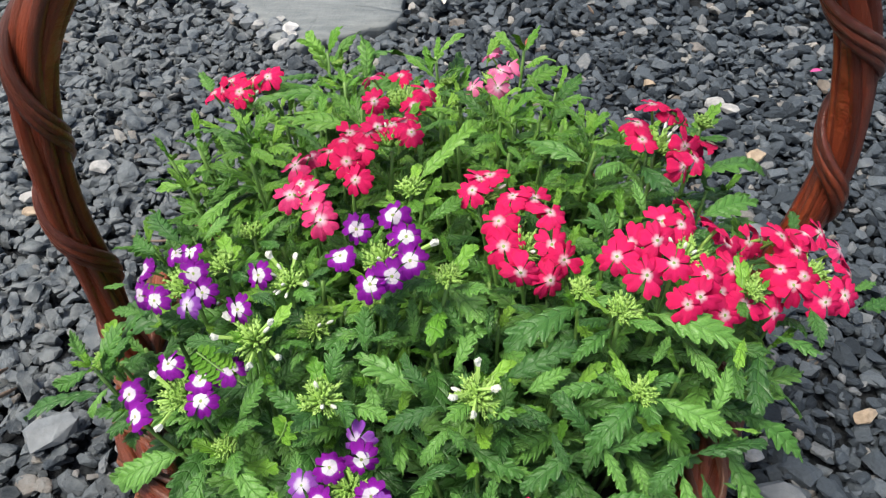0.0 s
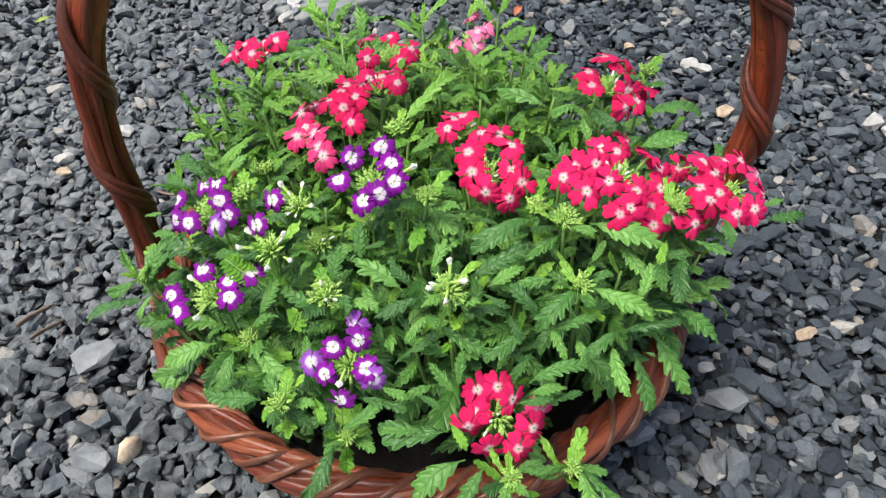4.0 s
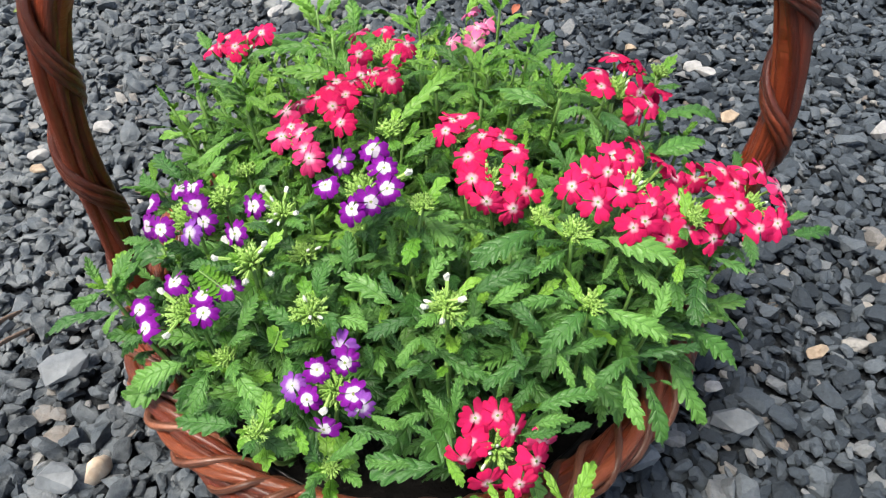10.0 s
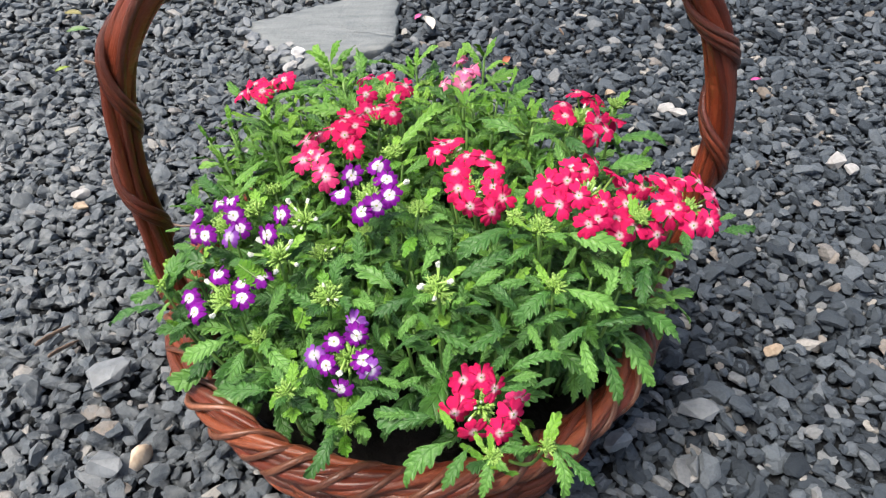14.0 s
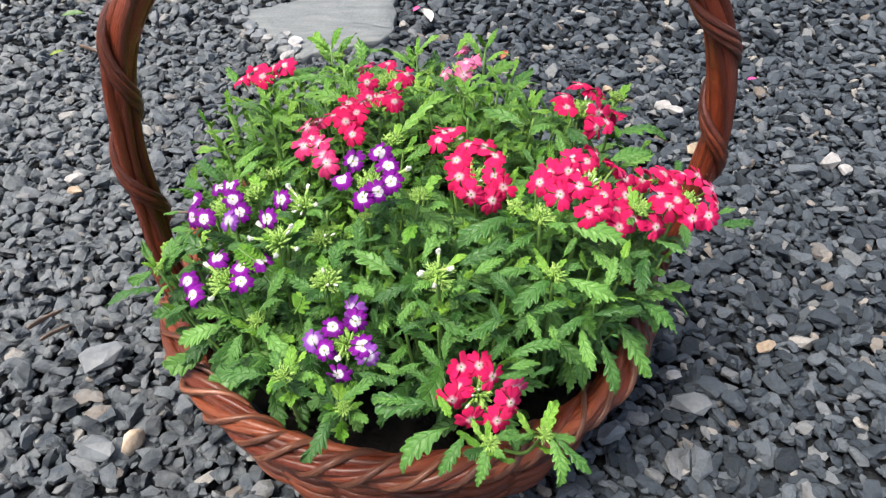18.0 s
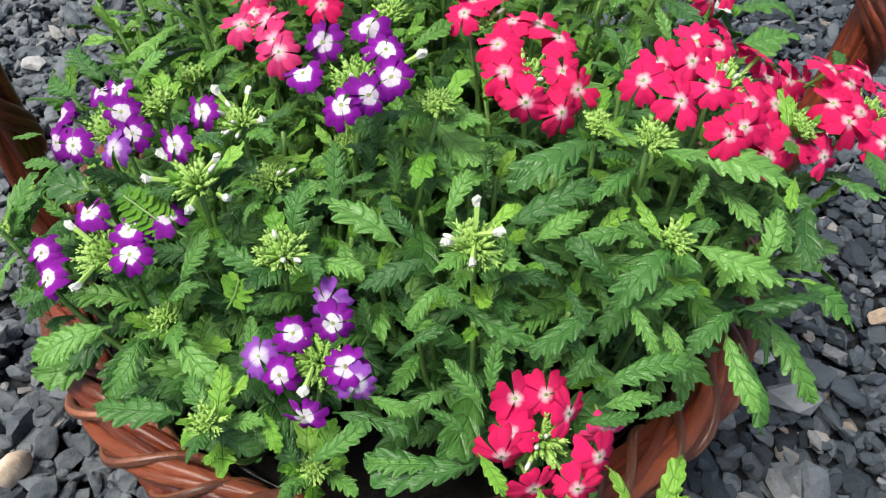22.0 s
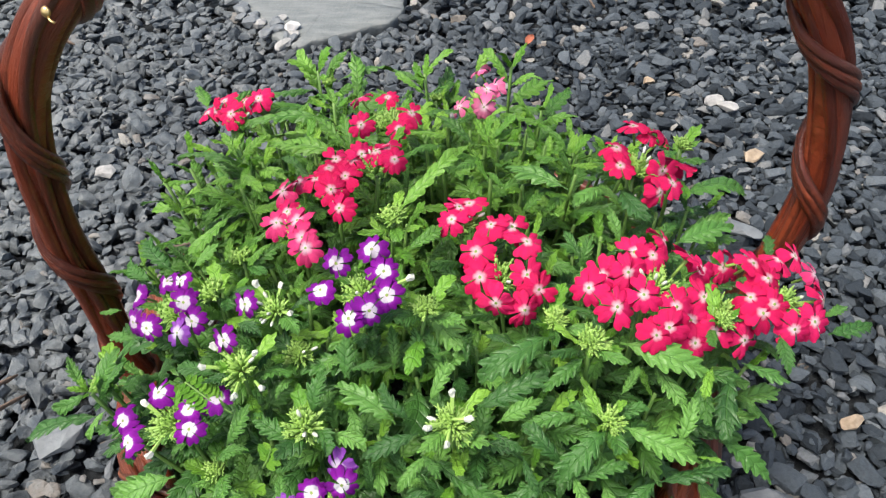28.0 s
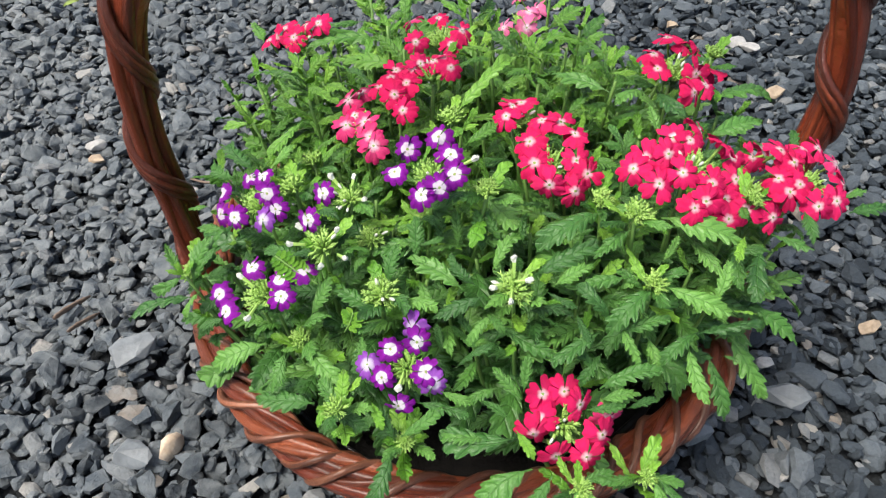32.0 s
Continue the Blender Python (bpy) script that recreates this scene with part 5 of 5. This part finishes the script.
leaf(red_front, (0.0667, 0.1576, 0.1948), (0.0860, 0.1585, 0.1998), 15, False)
leaf(red_front, (0.0739, 0.1800, 0.1928), (0.0626, 0.1933, 0.2052), 15, False)
leaf(red_front, (0.1312, 0.1809, 0.2078), (0.1377, 0.1760, 0.2081), -20, False)
leaf(red_right, (0.1326, 0.1965, 0.2002), (0.1538, 0.2039, 0.2036), -3, False)
leaf(pink, (-0.0835, 0.5017, 0.2008), (-0.1218, 0.4883, 0.2023), -6, False)
leaf(pink, (-0.0726, 0.4878, 0.2146), (-0.0507, 0.5022, 0.2368), 5, False)
leaf(pink, (-0.0623, 0.4906, 0.2153), (-0.0178, 0.4994, 0.2181), -23, False)
leaf(pink, (-0.0454, 0.4651, 0.2169), (-0.0522, 0.5078, 0.2315), 12, False)
leaf(pink, (-0.0458, 0.5188, 0.2014), (-0.0435, 0.4712, 0.2024), 11, False)
leaf(red_back, (-0.0553, 0.4154, 0.2356), (-0.1090, 0.4072, 0.2332), -13, False)
leaf(red_back, (-0.0341, 0.3692, 0.2469), (-0.0563, 0.3853, 0.2601), -10, False)
leaf(red_back, (-0.0395, 0.3699, 0.2462), (-0.0853, 0.3815, 0.2427), -8, False)
leaf(red_back, (-0.1052, 0.3727, 0.2352), (-0.1436, 0.3807, 0.2298), 0, False)
leaf(red_back, (-0.1020, 0.3747, 0.2358), (-0.1157, 0.3897, 0.2461), 6, False)
leaf(red_back, (-0.0997, 0.3737, 0.2368), (-0.0827, 0.3866, 0.2467), 20, False)
leaf(red_back, (-0.0955, 0.3515, 0.2386), (-0.1142, 0.3473, 0.2368), -2, False)
leaf(red_back, (-0.0953, 0.3570, 0.2381), (-0.0756, 0.3353, 0.2439), 8, False)
leaf(red_back, (-0.0956, 0.3809, 0.2209), (-0.0693, 0.3609, 0.2294), 2, False)
leaf(red_back, (-0.0495, 0.3397, 0.2467), (-0.0711, 0.3587, 0.2509), 18, False)
leaf(red_back, (-0.1677, 0.4997, 0.1837), (-0.1829, 0.5279, 0.1867), 7, False)
leaf(red_back, (-0.1662, 0.5134, 0.1762), (-0.1381, 0.5377, 0.1729), 14, False)
leaf(pink, (-0.0028, 0.4880, 0.2151), (0.0225, 0.5020, 0.2361), -11, False)
leaf(pink, (-0.0029, 0.4904, 0.2159), (-0.0247, 0.4996, 0.2206), -2, False)
leaf(pink, (-0.0009, 0.4887, 0.2103), (-0.0082, 0.5013, 0.2268), -8, True)
leaf(pink, (0.0367, 0.4881, 0.2177), (0.0476, 0.5019, 0.2384), 15, False)
leaf(pink, (0.0515, 0.4894, 0.2055), (0.0557, 0.5006, 0.2174), 7, False)
leaf(pink, (0.0541, 0.4978, 0.1879), (0.0945, 0.4922, 0.1897), -3, False)
leaf(pink, (0.0840, 0.4623, 0.2059), (0.1057, 0.4964, 0.2089), -5, False)
leaf(pink, (0.0852, 0.4277, 0.2236), (0.0517, 0.4338, 0.2288), 5, False)
leaf(pink, (0.0480, 0.3801, 0.2484), (0.0628, 0.3962, 0.2574), -7, True)
leaf(pink, (0.0464, 0.3733, 0.2497), (0.0367, 0.3876, 0.2595), -9, True)
leaf(pink, (0.0480, 0.3801, 0.2484), (0.0669, 0.3921, 0.2486), 5, True)
leaf(pink, (0.0448, 0.3779, 0.2458), (0.0251, 0.3560, 0.2521), 25, False)
leaf(pink, (0.0514, 0.3760, 0.2497), (0.0662, 0.3729, 0.2502), -2, True)
leaf(pink, (0.0434, 0.3618, 0.2487), (0.0276, 0.3465, 0.2524), -6, False)
leaf(pink, (0.0922, 0.3820, 0.2388), (0.0732, 0.3967, 0.2485), -12, False)
leaf(pink, (0.0914, 0.3760, 0.2441), (0.0975, 0.3891, 0.2478), -13, True)
leaf(pink, (0.0945, 0.3732, 0.2444), (0.1062, 0.3867, 0.2478), 5, True)
leaf(pink, (0.0914, 0.3712, 0.2416), (0.0705, 0.3638, 0.2477), 9, False)
leaf(pink, (0.0909, 0.3645, 0.2432), (0.1110, 0.3663, 0.2421), 0, False)
leaf(red_right, (0.0892, 0.3401, 0.2462), (0.0523, 0.3513, 0.2515), 3, False)
leaf(pink, (0.0213, 0.3756, 0.2472), (-0.0029, 0.3529, 0.2517), 1, False)
leaf(pink, (0.0223, 0.3865, 0.2446), (-0.0060, 0.3810, 0.2486), 1, False)
leaf(red_back, (0.0003, 0.3154, 0.2504), (0.0315, 0.3465, 0.2691), -15, False)
leaf(pink, (0.0380, 0.3777, 0.2457), (0.0128, 0.3928, 0.2573), -5, False)
leaf(pink, (-0.0001, 0.5021, 0.1990), (0.0342, 0.4879, 0.2009), 1, False)
leaf(pink, (0.0033, 0.4250, 0.2337), (0.0281, 0.4296, 0.2332), -8, False)
leaf(pink, (-0.0132, 0.4690, 0.2144), (-0.0403, 0.4673, 0.2182), -5, False)
leaf(pink, (0.0548, 0.3353, 0.2497), (0.0441, 0.3470, 0.2529), -8, False)
leaf(red_right, (0.1115, 0.3442, 0.2430), (0.0884, 0.3210, 0.2505), -3, False)
leaf(red_right, (0.1182, 0.3464, 0.2410), (0.1309, 0.3142, 0.2446), 9, False)
leaf(red_right, (0.1546, 0.3510, 0.2333), (0.2005, 0.3735, 0.2153), -4, False)
leaf(red_right, (0.1403, 0.3062, 0.2396), (0.1761, 0.3225, 0.2380), -2, False)
leaf(red_right, (0.1131, 0.3011, 0.2441), (0.1069, 0.3195, 0.2555), 8, False)
leaf(red_right, (0.0917, 0.2869, 0.2463), (0.0824, 0.3010, 0.2541), 6, False)
leaf(red_right, (0.1359, 0.3190, 0.2249), (0.1481, 0.3358, 0.2278), 17, False)
leaf(red_right, (0.1922, 0.3069, 0.2275), (0.1948, 0.3232, 0.2322), -21, False)
leaf(red_right, (0.2110, 0.2659, 0.2210), (0.2392, 0.2773, 0.2149), 9, False)
leaf(red_right, (0.2106, 0.2752, 0.2222), (0.2265, 0.2853, 0.2202), -5, False)
leaf(red_back, (-0.0659, 0.3313, 0.2267), (-0.0849, 0.3133, 0.2239), 1, False)
leaf(red_back, (-0.0924, 0.3248, 0.2372), (-0.1114, 0.2957, 0.2313), 8, False)
leaf(red_back, (-0.0642, 0.3026, 0.2391), (-0.0752, 0.2868, 0.2360), 11, False)
leaf(pink, (0.0390, 0.3457, 0.2346), (0.0289, 0.3267, 0.2381), 10, False)
leaf(pink, (0.0648, 0.3334, 0.2341), (0.0792, 0.3503, 0.2381), 2, False)
leaf(red_right, (0.0770, 0.3222, 0.2327), (0.0627, 0.3043, 0.2365), 16, False)
leaf(red_back, (0.0054, 0.2909, 0.2463), (0.0246, 0.3029, 0.2534), -3, False)
leaf(red_back, (0.0164, 0.2952, 0.2328), (0.0293, 0.3085, 0.2387), -1, False)
leaf(red_back, (-0.1129, 0.5170, 0.1766), (-0.1072, 0.4730, 0.2022), 8, False)
leaf(red_back, (-0.0751, 0.4181, 0.2331), (-0.0684, 0.4324, 0.2380), -6, False)
leaf(pink, (-0.0281, 0.4512, 0.2076), (-0.0114, 0.4666, 0.2073), 22, False)
leaf(pink, (0.0229, 0.4076, 0.2386), (0.0386, 0.4203, 0.2390), 10, False)

def seedling(stalk, pairs, size, label):
    """A small self-sown seedling: one feathery leaf of paired leaflets."""
    org = Vector(stalk[0])
    ob = thing("seedling", org, label, "seedling")
    path = smooth_path(stalk, 16)
    rod("stalk", ob, path, 0.0005, M_STEM, 5)
    half = mesh_of("leaflet", [(0, 0, 0), (0.28, 0.35, 0.03), (0.16, 0.8, 0.02), (0, 1, 0), (-0.16, 0.8, 0.02), (-0.28, 0.35, 0.03), (0, 0.5, -0.04)],
                   [(0, 1, 6), (1, 2, 6), (2, 3, 6), (3, 4, 6), (4, 5, 6), (5, 0, 6)], [(0.5, 0), (1, 0.35), (0.8, 0.8), (0.5, 1), (0.2, 0.8), (0, 0.35), (0.5, 0.5)], (M_YOUNG,))
    for k in range(pairs):
        u = 0.35 + 0.62 * k / (pairs - 1)
        i = u * 15
        a = Vector(path[int(i)])
        b = Vector(path[min(15, int(i) + 1)])
        d = (b - a).normalized()
        side = d.cross(Vector((0, -0.4, 1))).normalized()
        at = a + (b - a) * (i - int(i))
        n = size * math.sin(math.pi * (0.25 + 0.6 * (k + 0.5) / pairs))
        for s in (-1, 1):
            y = (side * s + d * 0.25).normalized()
            z = Vector((0, -0.4, 1)).normalized()
            x = y.cross(z).normalized()
            m = Matrix((x, y, x.cross(y))).transposed().to_4x4()
            part("leaflet", half, ob, Matrix.Translation(at) @ m @ Matrix.Diagonal((n, n, n, 1)))

seedling([(-0.0675, 0.2128, 0.2187), (-0.0778, 0.2162, 0.2242), (-0.0891, 0.2214, 0.2299)], 8, 0.0080, "feathery green seedling leaf between the verbena leaves")
seedling([(-0.0541, 0.1968, 0.1994), (-0.0503, 0.1975, 0.2066), (-0.0481, 0.1993, 0.2127)], 4, 0.0075, "small round-leaved green seedling between the verbena leaves")

# tall leafy shoots of the back plants
for plant, top, size, spin in ((red_back, (-0.069, 0.465, 0.240), 0.056, 0.5), (pink, (0.002, 0.475, 0.232), 0.050, 1.1), (pink, (0.052, 0.385, 0.240), 0.046, 0.2), (red_back, (-0.097, 0.375, 0.231), 0.048, 0.8),
                               (pink, (0.098, 0.395, 0.228), 0.044, 1.4), (red_back, (-0.053, 0.430, 0.238), 0.050, 0.0), (pink, (0.061, 0.475, 0.240), 0.050, 0.7), (pink, (0.081, 0.440, 0.231), 0.046, 1.2)):
    shoot(plant, top, 6, size, spin, 0.011, True, 1, 0.10, 1.0)
# leaf shoots that fill the cushion between the flower heads
tops = []
for gx in np.arange(-0.175, 0.205, 0.027):
    for gy in np.arange(0.13, 0.53, 0.027):
        x, y = gx + rng.uniform(-0.008, 0.008), gy + rng.uniform(-0.008, 0.008)
        if ((x - 0.012) / (0.158 if y < 0.22 else 0.182)) ** 2 + ((y - 0.312) / 0.200) ** 2 > 1 or y < 0.172 or (y < 0.207 and -0.078 < x < 0.045) or (y < 0.235 and x > 0.085):
            continue
        if any(math.hypot(x - a, y - b) < 0.022 for a, b in front):
            continue
        tops.append((x, y, canopy(x, y) - rng.uniform(0.032, 0.052)))
for x, y, z in tops:
    plant = min(PLANTS, key=lambda p: (p.matrix_basis.translation.x - x) ** 2 + (p.matrix_basis.translation.y - y) ** 2)
    far = y > 0.37
    shoot(plant, (x, y, z + (0.022 if far else 0.0)), 6 if far else 5, (0.048 if far else 0.042) + rng.uniform(-0.004, 0.006), rng.uniform(0, 3), 0.015, True, 1 if far else int(rng.random() < 0.6), 0.06 if far else 0.0, 0.92 if far else 1.0)
# short shoots that bring leaves up between the heads
for gx in np.arange(-0.160, 0.190, 0.033):
    for gy in np.arange(0.19, 0.50, 0.033):
        x, y = gx + rng.uniform(-0.010, 0.010), gy + rng.uniform(-0.010, 0.010)
        if ((x - 0.012) / 0.165) ** 2 + ((y - 0.315) / 0.178) ** 2 > 1 or (y < 0.24 and x > 0.08) or any(math.hypot(x - a, y - b) < 0.036 for a, b in front):
            continue
        plant = min(PLANTS, key=lambda p: (p.matrix_basis.translation.x - x) ** 2 + (p.matrix_basis.translation.y - y) ** 2)
        room = min(math.hypot(x - a, y - b) - r for a, b, r in taken)
        low = (0.0 if room > 0 else 0.014) + (0.010 if y < 0.33 else 0.0)
        shoot(plant, (x, y, canopy(x, y) - low - rng.uniform(0.010, 0.020)), 4, 0.046, rng.uniform(0, 3), 0.013, True, int(rng.random() < 0.5), -0.05, 0.95)
